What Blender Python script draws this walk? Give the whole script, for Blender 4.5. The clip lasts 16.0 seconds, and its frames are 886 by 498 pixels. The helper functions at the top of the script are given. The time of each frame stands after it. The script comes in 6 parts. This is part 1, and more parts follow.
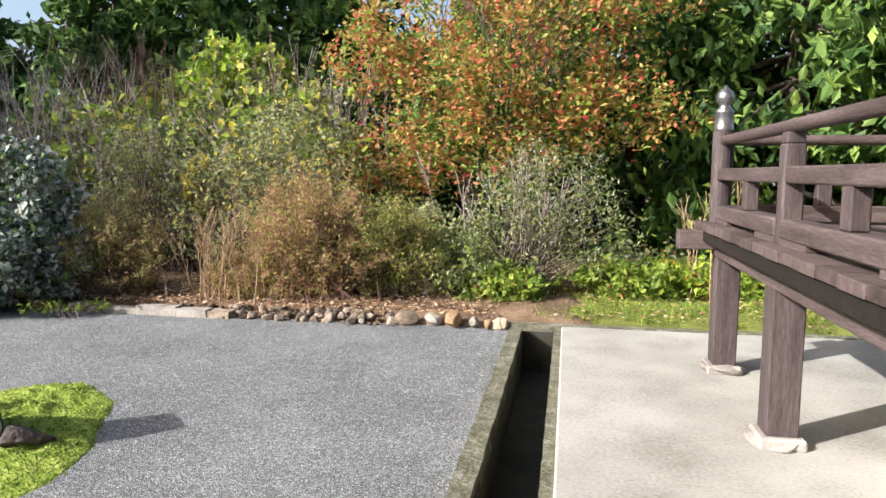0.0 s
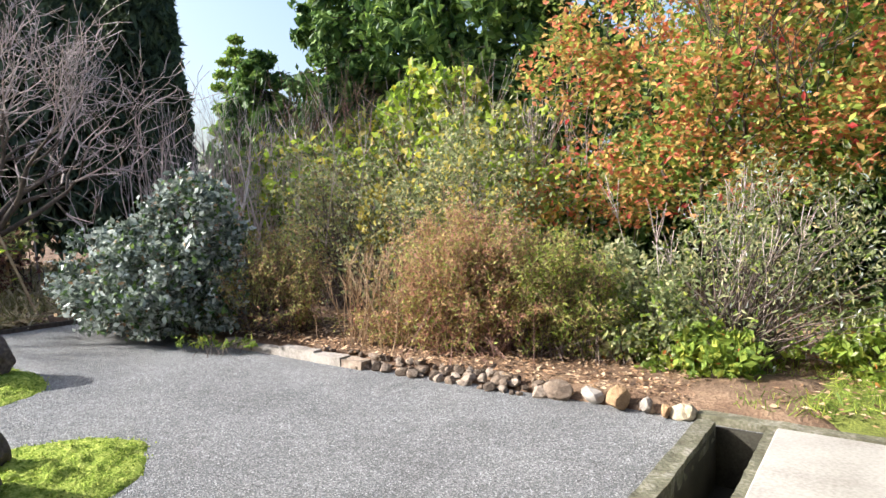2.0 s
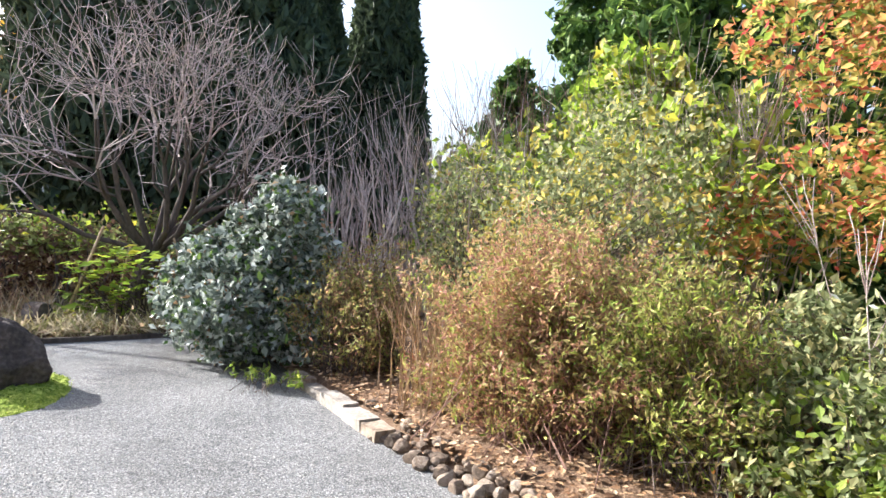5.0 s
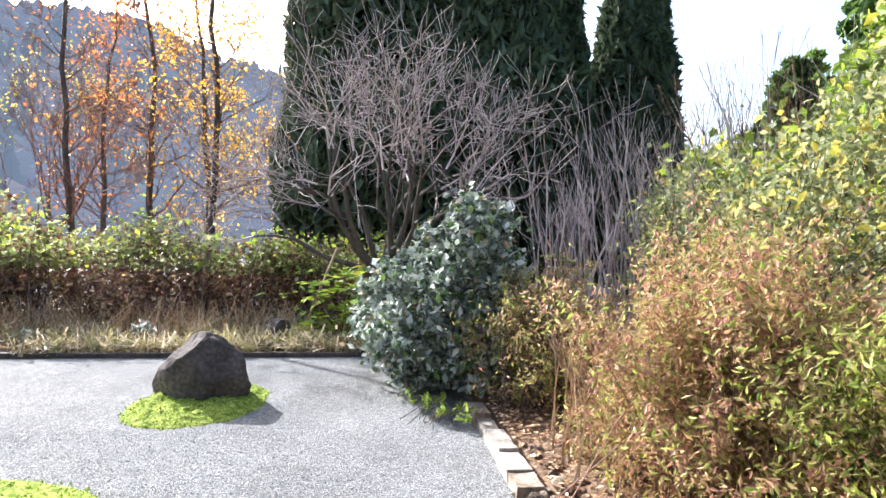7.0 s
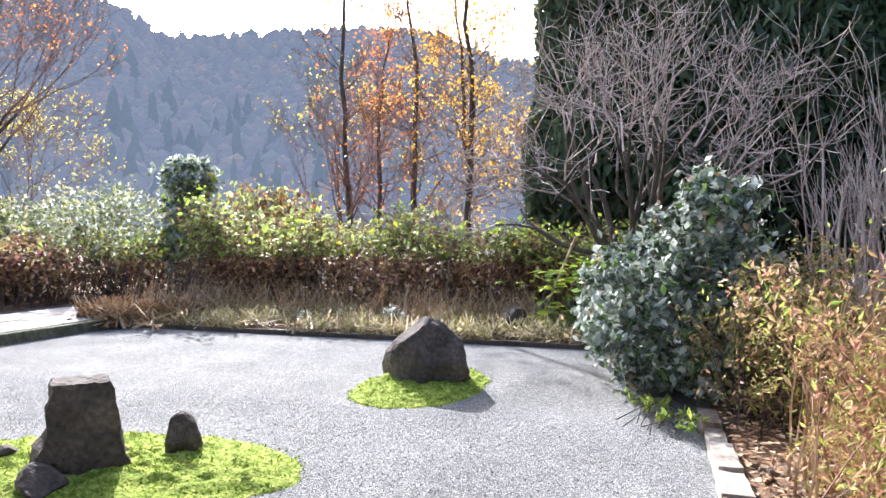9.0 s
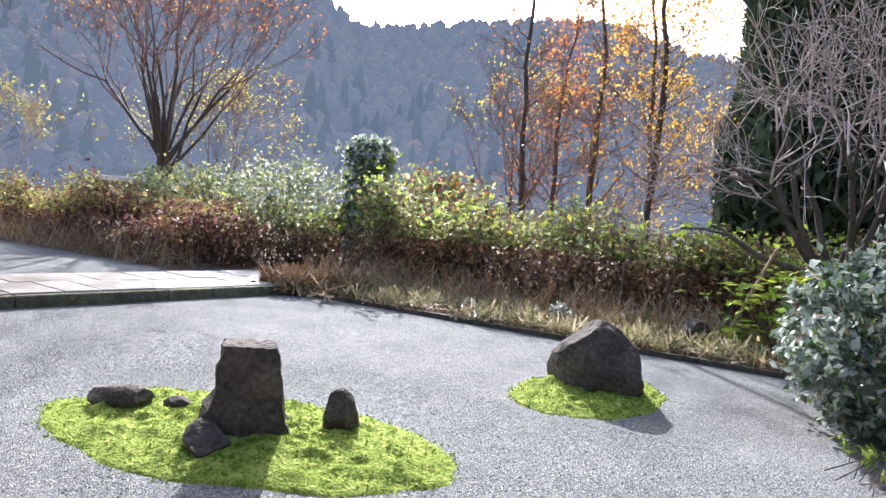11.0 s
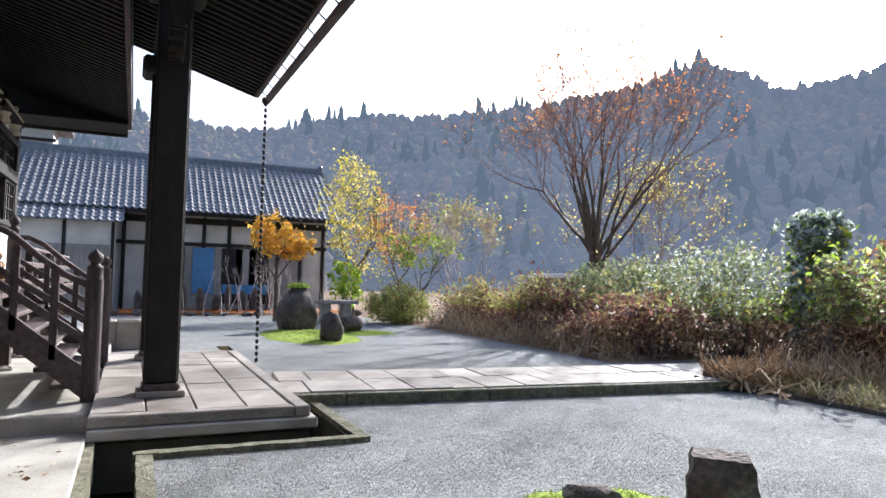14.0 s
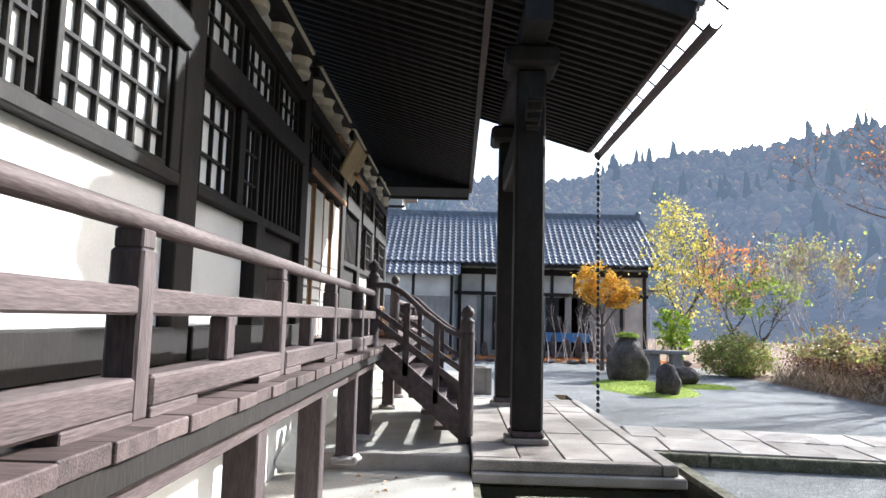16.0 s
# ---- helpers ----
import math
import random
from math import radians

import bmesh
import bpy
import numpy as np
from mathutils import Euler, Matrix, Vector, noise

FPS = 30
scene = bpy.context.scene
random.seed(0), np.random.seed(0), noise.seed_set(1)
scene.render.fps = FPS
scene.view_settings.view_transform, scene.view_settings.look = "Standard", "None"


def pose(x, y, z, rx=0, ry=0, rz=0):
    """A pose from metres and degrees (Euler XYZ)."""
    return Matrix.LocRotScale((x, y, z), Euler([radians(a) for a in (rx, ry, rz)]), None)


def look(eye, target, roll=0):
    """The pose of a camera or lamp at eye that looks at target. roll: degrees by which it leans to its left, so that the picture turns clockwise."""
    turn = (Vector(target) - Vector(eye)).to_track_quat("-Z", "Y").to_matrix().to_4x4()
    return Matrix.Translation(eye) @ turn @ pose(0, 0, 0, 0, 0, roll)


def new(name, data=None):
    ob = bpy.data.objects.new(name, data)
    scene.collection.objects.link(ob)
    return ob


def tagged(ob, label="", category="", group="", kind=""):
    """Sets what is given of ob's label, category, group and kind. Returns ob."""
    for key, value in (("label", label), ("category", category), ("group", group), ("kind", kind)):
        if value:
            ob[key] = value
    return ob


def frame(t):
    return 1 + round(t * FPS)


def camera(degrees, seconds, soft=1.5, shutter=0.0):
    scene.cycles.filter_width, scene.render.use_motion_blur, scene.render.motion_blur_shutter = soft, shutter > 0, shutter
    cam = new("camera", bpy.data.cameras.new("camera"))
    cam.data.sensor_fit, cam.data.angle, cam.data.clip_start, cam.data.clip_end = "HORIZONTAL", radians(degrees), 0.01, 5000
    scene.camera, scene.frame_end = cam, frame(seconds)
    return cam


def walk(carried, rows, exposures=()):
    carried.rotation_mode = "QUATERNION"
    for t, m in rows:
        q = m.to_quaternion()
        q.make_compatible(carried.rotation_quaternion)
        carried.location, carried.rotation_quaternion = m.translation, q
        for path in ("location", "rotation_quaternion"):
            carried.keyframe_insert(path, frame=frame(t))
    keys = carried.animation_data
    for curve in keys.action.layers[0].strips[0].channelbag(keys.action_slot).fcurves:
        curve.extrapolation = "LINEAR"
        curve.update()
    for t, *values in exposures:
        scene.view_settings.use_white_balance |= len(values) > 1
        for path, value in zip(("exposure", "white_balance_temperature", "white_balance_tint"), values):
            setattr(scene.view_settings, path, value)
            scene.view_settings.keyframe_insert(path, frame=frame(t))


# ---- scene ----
cam = camera(66.9, 16.0)
PATH = [
    (0, (0.187, -0.136, 1.554), (-0.177, 1.817, 1.33), 0.2),
    (0.5, (0.358, 0.289, 1.521), (-0.235, 2.191, 1.348), -0.2),
    (1, (0.47, 0.728, 1.553), (-0.268, 2.579, 1.379), -1.5),
    (1.5, (0.609, 1.16, 1.532), (-0.328, 2.921, 1.385), -2.1),
    (2, (0.682, 1.589, 1.519), (-0.41, 3.26, 1.395), -0.2),
    (2.5, (0.77, 2.06, 1.546), (-0.414, 3.665, 1.403), -0.9),
    (3, (0.773, 2.485, 1.526), (-0.493, 4.028, 1.395), -1.7),
    (3.2, (0.761, 2.614, 1.538), (-0.538, 4.13, 1.408), -1.6),
    (5.3, (0.676, 4.663, 1.438), (-1.103, 5.577, 1.417), 1.7),
    (5.5, (0.648, 4.76, 1.443), (-1.161, 5.613, 1.45), 1.6),
    (6, (0.555, 5.01, 1.445), (-1.324, 5.696, 1.47), 2.2),
    (6.5, (0.483, 5.247, 1.46), (-1.47, 5.68, 1.47), 1.3),
    (7, (0.344, 5.451, 1.443), (-1.641, 5.694, 1.428), 0.9),
    (7.5, (0.195, 5.643, 1.446), (-1.804, 5.703, 1.412), 1.6),
    (8, (0.091, 5.767, 1.419), (-1.904, 5.641, 1.356), 3.0),
    (8.5, (0.008, 5.904, 1.415), (-1.954, 5.518, 1.353), 2.4),
    (8.7, (0.02, 5.921, 1.406), (-1.925, 5.455, 1.36), 1.1),
    (10.8, (-0.289, 5.718, 1.383), (-2.05, 4.775, 1.28), 4.6),
    (11, (-0.312, 5.689, 1.362), (-2.043, 4.691, 1.271), 5.0),
    (11.5, (-0.349, 5.656, 1.366), (-1.921, 4.421, 1.306), 3.1),
    (12, (-0.322, 5.665, 1.396), (-1.714, 4.229, 1.359), 2.3),
    (12.5, (-0.297, 5.651, 1.408), (-1.55, 4.093, 1.397), 1.8),
    (13, (-0.252, 5.637, 1.427), (-1.374, 3.981, 1.442), 2.5),
    (13.5, (-0.213, 5.611, 1.441), (-1.204, 3.875, 1.486), 2.7),
    (14, (-0.156, 5.583, 1.456), (-0.991, 3.768, 1.552), 1.4),
    (14.5, (0.001, 5.593, 1.486), (-0.615, 3.696, 1.636), 1.8),
    (15, (0.053, 5.55, 1.503), (-0.302, 3.59, 1.677), 2.0),
    (15.5, (0.149, 5.545, 1.507), (-0.009, 3.561, 1.701), 1.6),
    (16, (0.316, 5.562, 1.52), (0.365, 3.573, 1.73), 1.5),
]
walk(cam, [(t, look(eye, target, roll)) for t, eye, target, roll in PATH],
     [(0, 0.95, 6150, 10), (2.0, 1.25, 6150, 11), (5.5, 1.62, 6050, 12), (7.5, 1.72, 5900, 12), (8.5, 1.68, 5900, 14), (11, 1.32, 5800, 13), (13, 1.1, 5800, 12), (14.5, 1.22, 5750, 9), (16, 1.42, 5700, 7)])

# ---- world, sun, exposure ----
SUN_YAW, SUN_UP = 127.0, 29.5
world = bpy.data.worlds.new("sky")
scene.world = world
world.use_nodes = True
wn = world.node_tree.nodes
sky = wn.new("ShaderNodeTexSky")
sky.sky_type = "NISHITA"
sky.sun_disc = False
sky.sun_elevation, sky.sun_rotation = radians(SUN_UP), radians(360 - SUN_YAW)
sky.air_density, sky.dust_density, sky.ozone_density = 1.0, 5.0, 1.0
wn["Background"].inputs["Strength"].default_value = 0.15
world.node_tree.links.new(sky.outputs[0], wn["Background"].inputs["Color"])
sun = new("sun", bpy.data.lights.new("sun", "SUN"))
sun.data.energy, sun.data.angle, sun.data.color = 4.6, radians(0.6), (1.0, 0.95, 0.87)
sun_dir = Vector((-math.sin(radians(SUN_YAW)) * math.cos(radians(SUN_UP)), math.cos(radians(SUN_YAW)) * math.cos(radians(SUN_UP)), math.sin(radians(SUN_UP))))
sun.matrix_world = look(sun_dir * 60, (0, 0, 0))

# ---- materials ----


def ramp_node(nt, fac, stops):
    r = nt.nodes.new("ShaderNodeValToRGB")
    els = r.color_ramp.elements
    while len(els) < len(stops):
        els.new(0.5)
    for e, (p, c) in zip(els, stops):
        e.position, e.color = p, (*c, 1)
    nt.links.new(fac, r.inputs["Fac"])
    return r.outputs["Color"]


def mat(name, stops, scale=6.0, rough=0.8, bump=0.3, fine=60.0, metal=0.0, stretch=(1, 1, 1), rand="", spread=0.35, spec=0.3, stain=0.35, distance=0.01):
    """Surface with colour by coarse noise, fine grain and stains, and relief by the grain. rand: 'object' or 'island' varies the pieces."""
    m = bpy.data.materials.new(name)
    m.use_nodes = True
    nt = m.node_tree
    n, l = nt.nodes, nt.links
    bsdf = n["Principled BSDF"]
    co = n.new("ShaderNodeTexCoord")
    mp = n.new("ShaderNodeMapping")
    mp.inputs["Scale"].default_value = stretch
    l.new(co.outputs["Object"], mp.inputs["Vector"])
    a = n.new("ShaderNodeTexNoise")
    a.inputs["Scale"].default_value, a.inputs["Detail"].default_value = scale, 5.0
    b = n.new("ShaderNodeTexNoise")
    b.inputs["Scale"].default_value, b.inputs["Detail"].default_value = fine, 4.0
    c = n.new("ShaderNodeTexNoise")
    c.inputs["Scale"].default_value, c.inputs["Detail"].default_value = 0.7, 3.0
    for k in (a, b):
        l.new(mp.outputs[0], k.inputs["Vector"])
    l.new(co.outputs["Object"], c.inputs["Vector"])
    mix = n.new("ShaderNodeMath")
    mix.operation = "MULTIPLY_ADD"
    l.new(b.outputs["Fac"], mix.inputs[0])
    mix.inputs[1].default_value = 0.7
    half = n.new("ShaderNodeMath")
    half.operation = "MULTIPLY_ADD"
    l.new(a.outputs["Fac"], half.inputs[0])
    half.inputs[1].default_value, half.inputs[2].default_value = 0.8, -0.25
    l.new(half.outputs[0], mix.inputs[2])
    fac = mix.outputs[0]
    if rand:
        src = n.new("ShaderNodeObjectInfo").outputs["Random"] if rand == "object" else n.new("ShaderNodeNewGeometry").outputs["Random Per Island"]
        ad = n.new("ShaderNodeMath")
        ad.operation = "MULTIPLY_ADD"
        l.new(src, ad.inputs[0])
        ad.inputs[1].default_value = spread
        su = n.new("ShaderNodeMath")
        su.operation = "SUBTRACT"
        l.new(fac, su.inputs[0])
        su.inputs[1].default_value = spread / 2
        l.new(su.outputs[0], ad.inputs[2])
        fac = ad.outputs[0]
    col = ramp_node(nt, fac, stops)
    if stain:
        dk = n.new("ShaderNodeMix")
        dk.data_type, dk.blend_type = "RGBA", "MULTIPLY"
        l.new(col, dk.inputs[6])
        dk.inputs[0].default_value = stain
        l.new(ramp_node(nt, c.outputs["Fac"], [(0.35, (0.45, 0.43, 0.4)), (0.62, (1, 1, 1))]), dk.inputs[7])
        col = dk.outputs[2]
    l.new(col, bsdf.inputs["Base Color"])
    bsdf.inputs["Roughness"].default_value, bsdf.inputs["Metallic"].default_value = rough, metal
    bsdf.inputs["Specular IOR Level"].default_value = spec
    if bump:
        bp = n.new("ShaderNodeBump")
        bp.inputs["Strength"].default_value, bp.inputs["Distance"].default_value = bump, distance
        l.new(mix.outputs[0], bp.inputs["Height"])
        l.new(bp.outputs[0], bsdf.inputs["Normal"])
    return m


def leaf_mat(name, stops, rough=0.5, trans=0.42, spec=0.25):
    """Leaves: each its own colour, some light shining through."""
    m = bpy.data.materials.new(name)
    m.use_nodes = True
    nt = m.node_tree
    n, l = nt.nodes, nt.links
    geo = n.new("ShaderNodeNewGeometry")
    col = ramp_node(nt, geo.outputs["Random Per Island"], stops)
    bsdf = n["Principled BSDF"]
    l.new(col, bsdf.inputs["Base Color"])
    bsdf.inputs["Roughness"].default_value = rough
    bsdf.inputs["Specular IOR Level"].default_value = spec
    tr = n.new("ShaderNodeBsdfTranslucent")
    l.new(col, tr.inputs["Color"])
    mx = n.new("ShaderNodeMixShader")
    mx.inputs[0].default_value = trans
    l.new(bsdf.outputs[0], mx.inputs[1])
    l.new(tr.outputs[0], mx.inputs[2])
    l.new(mx.outputs[0], n["Material Output"].inputs["Surface"])
    return m


def haze_mat(name, stops, glow, strength):
    """Distant woods: leaf colours plus a faint emission that stands in for lit air before them."""
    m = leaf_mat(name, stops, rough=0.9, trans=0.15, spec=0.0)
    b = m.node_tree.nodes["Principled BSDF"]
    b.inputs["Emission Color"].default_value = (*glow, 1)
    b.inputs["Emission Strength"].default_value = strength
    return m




def gravel_mat():
    """Fine crushed stone: chips of many greys with patches raked thinner and darker."""
    m = bpy.data.materials.new("gravel_grey")
    m.use_nodes = True
    nt = m.node_tree
    n, l = nt.nodes, nt.links
    co = n.new("ShaderNodeTexCoord")
    chip = n.new("ShaderNodeTexVoronoi")
    chip.inputs["Scale"].default_value = 125.0
    sep = n.new("ShaderNodeSeparateColor")
    patch = n.new("ShaderNodeTexNoise")
    patch.inputs["Scale"].default_value, patch.inputs["Detail"].default_value = 1.1, 6.0
    small = n.new("ShaderNodeTexNoise")
    small.inputs["Scale"].default_value, small.inputs["Detail"].default_value = 11.0, 4.0
    for k in (chip, patch, small):
        l.new(co.outputs["Object"], k.inputs["Vector"])
    l.new(chip.outputs["Color"], sep.inputs[0])
    col = ramp_node(nt, sep.outputs[0], [(0.0, (0.1, 0.103, 0.105)), (0.35, (0.18, 0.184, 0.185)), (0.75, (0.275, 0.28, 0.28)), (1.0, (0.48, 0.485, 0.48))])
    for tex, dark, lo, hi in ((patch, 0.76, 0.36, 0.62), (small, 0.84, 0.3, 0.6)):
        mx = n.new("ShaderNodeMix")
        mx.data_type, mx.blend_type = "RGBA", "MULTIPLY"
        mx.inputs[0].default_value = 1.0
        l.new(col, mx.inputs[6])
        l.new(ramp_node(nt, tex.outputs["Fac"], [(lo, (dark, dark, dark)), (hi, (1, 1, 1))]), mx.inputs[7])
        col = mx.outputs[2]
    b = n["Principled BSDF"]
    l.new(col, b.inputs["Base Color"])
    b.inputs["Roughness"].default_value, b.inputs["Specular IOR Level"].default_value = 0.9, 0.2
    h = n.new("ShaderNodeMath")
    h.operation = "MULTIPLY_ADD"
    l.new(small.outputs["Fac"], h.inputs[0])
    h.inputs[1].default_value = 0.8
    l.new(chip.outputs["Distance"], h.inputs[2])
    bp = n.new("ShaderNodeBump")
    bp.inputs["Strength"].default_value, bp.inputs["Distance"].default_value = 0.7, 0.012
    l.new(h.outputs[0], bp.inputs["Height"])
    l.new(bp.outputs[0], b.inputs["Normal"])
    return m


M_GRAVEL = gravel_mat()
M_PEBBLE = mat("pebble_grey", [(0.1, (0.12, 0.125, 0.13)), (0.9, (0.42, 0.43, 0.44))], rand="island", spread=0.9, bump=0.1, stain=0)
M_CONC = mat("concrete_pale", [(0.2, (0.264, 0.246, 0.212)), (0.5, (0.408, 0.391, 0.353)), (0.85, (0.510, 0.497, 0.463))], scale=2.2, fine=45, bump=0.25, rough=0.85, stain=0.45)
M_CURB = mat("curb_aggregate", [(0.2, (0.07, 0.068, 0.045)), (0.5, (0.17, 0.165, 0.11)), (0.8, (0.36, 0.34, 0.29))], scale=9, fine=40, bump=0.9, rough=0.95, stain=0.6, distance=0.02)
# near black: the shade inside recesses is put into this colour
M_DITCH = mat("ditch_wall_shaded", [(0.2, (0.03, 0.028, 0.02)), (0.8, (0.09, 0.085, 0.065))], scale=4, bump=0.5, stain=0.6)
M_STONE = mat("granite_slab", [(0.15, (0.17, 0.145, 0.13)), (0.5, (0.37, 0.335, 0.305)), (0.85, (0.54, 0.5, 0.465))], scale=3, fine=70, bump=0.4, rough=0.75, rand="object", spread=0.4, stain=0.6)
M_ROCK = mat("garden_rock", [(0.2, (0.04, 0.032, 0.03)), (0.5, (0.105, 0.085, 0.077)), (0.85, (0.22, 0.185, 0.168))], scale=3.5, fine=28, bump=0.9, rough=0.9, stain=0.5, distance=0.03)
M_KERBROCK = mat("kerb_rock", [(0.15, (0.08, 0.06, 0.045)), (0.5, (0.22, 0.165, 0.12)), (0.85, (0.44, 0.37, 0.3))], scale=5, fine=30, bump=0.7, rand="object", spread=0.6, stain=0.3, distance=0.02)
M_KERBTAN = mat("tan_rock", [(0.2, (0.2, 0.12, 0.06)), (0.8, (0.5, 0.34, 0.19))], scale=6, fine=35, bump=0.6, stain=0.4, distance=0.02)
M_KERBPALE = mat("cream_rock", [(0.2, (0.4, 0.33, 0.22)), (0.8, (0.68, 0.6, 0.45))], scale=6, fine=35, bump=0.6, stain=0.4, distance=0.02)
M_KERBWHITE = mat("kerb_block", [(0.2, (0.2, 0.17, 0.14)), (0.7, (0.42, 0.39, 0.35))], scale=5, fine=40, bump=0.4, rand="object", spread=0.3)
M_MOSS = mat("moss_bright", [(0.15, (0.04, 0.065, 0.012)), (0.42, (0.19, 0.27, 0.035)), (0.72, (0.48, 0.53, 0.13))], scale=16, fine=60, bump=1.0, rough=0.95, stain=0.3, distance=0.03, spec=0.1)
M_EARTH = mat("bed_earth", [(0.2, (0.06, 0.035, 0.022)), (0.5, (0.19, 0.12, 0.075)), (0.85, (0.4, 0.29, 0.19))], scale=3, fine=45, bump=0.9, rough=0.95, distance=0.03)
M_GREEN_GROUND = mat("mossy_ground", [(0.2, (0.07, 0.06, 0.02)), (0.45, (0.16, 0.19, 0.035)), (0.8, (0.33, 0.36, 0.08))], scale=2.5, fine=50, bump=0.9, rough=0.95, distance=0.03)
M_WOOD = mat("weathered_wood", [(0.2, (0.034, 0.024, 0.024)), (0.5, (0.092, 0.067, 0.066)), (0.85, (0.176, 0.134, 0.131))], scale=5, fine=45, stretch=(3, 0.35, 3), bump=0.35, rough=0.65, stain=0.3)
M_WOODX = mat("weathered_wood_cross", [(0.2, (0.035, 0.025, 0.023)), (0.5, (0.092, 0.066, 0.063)), (0.85, (0.176, 0.134, 0.127))], scale=5, fine=45, stretch=(0.35, 3, 3), bump=0.35, rough=0.65, stain=0.3, rand="object", spread=0.3)
M_WOODZ = mat("weathered_post", [(0.2, (0.031, 0.023, 0.023)), (0.5, (0.077, 0.057, 0.058)), (0.85, (0.153, 0.119, 0.116))], scale=5, fine=45, stretch=(3, 3, 0.35), bump=0.35, rough=0.65, stain=0.3)
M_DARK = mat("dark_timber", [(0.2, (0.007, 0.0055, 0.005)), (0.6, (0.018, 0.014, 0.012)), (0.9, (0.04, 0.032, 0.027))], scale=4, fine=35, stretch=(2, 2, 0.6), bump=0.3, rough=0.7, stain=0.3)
M_PLASTER = mat("white_plaster", [(0.2, (0.7, 0.69, 0.67)), (0.7, (0.84, 0.83, 0.8))], scale=2, fine=60, bump=0.08, rough=0.9, stain=0.12)
M_PAPER = mat("shoji_paper", [(0.2, (0.72, 0.72, 0.7)), (0.8, (0.85, 0.85, 0.82))], scale=3, bump=0.02, rough=0.9, stain=0.1)
M_TAN = mat("new_timber", [(0.2, (0.2, 0.1, 0.05)), (0.8, (0.42, 0.26, 0.15))], scale=5, fine=40, stretch=(3, 0.4, 3), bump=0.2)
M_GOLD = mat("plaque_wood", [(0.2, (0.2, 0.14, 0.07)), (0.8, (0.42, 0.33, 0.18))], scale=5, bump=0.2)
M_METAL = mat("newel_cap_metal", [(0.2, (0.28, 0.27, 0.28)), (0.8, (0.55, 0.54, 0.55))], metal=0.9, rough=0.35, bump=0.1, stain=0.3)
M_IRON = mat("iron_black", [(0.2, (0.015, 0.014, 0.013)), (0.8, (0.05, 0.045, 0.04))], metal=0.4, rough=0.6)
M_TILE = mat("roof_tile_slate", [(0.15, (0.055, 0.06, 0.075)), (0.5, (0.12, 0.13, 0.155)), (0.9, (0.2, 0.21, 0.235))], scale=4, fine=30, rough=0.42, bump=0.2, rand="island", spread=0.35, spec=0.5, stain=0.2)
M_ANNEX = mat("annex_plaster", [(0.2, (0.4, 0.39, 0.37)), (0.8, (0.64, 0.62, 0.58))], scale=2, bump=0.15, stain=0.4)
M_BOARD = mat("grey_boards", [(0.2, (0.16, 0.15, 0.145)), (0.8, (0.36, 0.34, 0.32))], scale=4, fine=25, stretch=(4, 4, 0.4), bump=0.3, stain=0.4)
M_BLUE = mat("blue_sheet", [(0.2, (0.05, 0.16, 0.34)), (0.8, (0.1, 0.25, 0.48))], scale=3, bump=0.1, rough=0.5)
M_BARK = mat("bark", [(0.2, (0.045, 0.035, 0.028)), (0.8, (0.16, 0.125, 0.1))], scale=9, fine=30, stretch=(1, 1, 0.3), bump=0.8, stain=0.3)
M_TWIG = mat("bare_twig", [(0.2, (0.276, 0.213, 0.196)), (0.8, (0.644, 0.552, 0.517))], scale=9, bump=0.1, rand="island", spread=0.6, stain=0)
M_TWIG_DARK = mat("dark_twig", [(0.2, (0.06, 0.045, 0.04)), (0.8, (0.17, 0.13, 0.11))], scale=9, bump=0.1, rand="island", spread=0.6, stain=0)
M_STRAW = mat("dry_stalk", [(0.2, (0.24, 0.15, 0.08)), (0.8, (0.56, 0.41, 0.26))], scale=9, bump=0, rand="island", spread=0.7, stain=0)
M_TWIG_RED = mat("reddish_twig", [(0.2, (0.13, 0.075, 0.06)), (0.8, (0.34, 0.2, 0.15))], scale=9, bump=0.1, rand="island", spread=0.6, stain=0)
M_CREAM = mat("cream_bracket", [(0.2, (0.5, 0.44, 0.34)), (0.8, (0.7, 0.64, 0.52))], scale=4, bump=0.1)

L_SILVER = leaf_mat("leaf_silver", [(0.0, (0.073, 0.097, 0.073)), (0.5, (0.243, 0.292, 0.235)), (1.0, (0.680, 0.729, 0.690))], rough=0.42, trans=0.32, spec=0.4)
L_BROWN = leaf_mat("leaf_rust", [(0.0, (0.280, 0.129, 0.101)), (0.4, (0.540, 0.292, 0.202)), (0.65, (0.540, 0.370, 0.184)), (1.0, (0.400, 0.370, 0.138))])
L_OLIVE = leaf_mat("leaf_olive", [(0.0, (0.156, 0.108, 0.060)), (0.35, (0.384, 0.264, 0.132)), (0.7, (0.348, 0.396, 0.108)), (1.0, (0.504, 0.504, 0.156))])
L_VINE = leaf_mat("leaf_vine", [(0.0, (0.152, 0.228, 0.038)), (0.5, (0.355, 0.506, 0.062)), (0.85, (0.532, 0.633, 0.089)), (1.0, (0.695, 0.582, 0.076))], trans=0.5)
L_SHRUB = leaf_mat("leaf_shrub", [(0.0, (0.11, 0.14, 0.06)), (0.5, (0.26, 0.3, 0.14)), (0.85, (0.43, 0.44, 0.24)), (1.0, (0.5, 0.42, 0.19))])
L_MAPLE = leaf_mat("leaf_autumn", [(0.0, (0.185, 0.236, 0.077)), (0.25, (0.464, 0.430, 0.128)), (0.45, (0.695, 0.461, 0.153)), (0.7, (0.673, 0.287, 0.128)), (0.92, (0.602, 0.174, 0.116)), (1.0, (0.580, 0.071, 0.077))], trans=0.5)
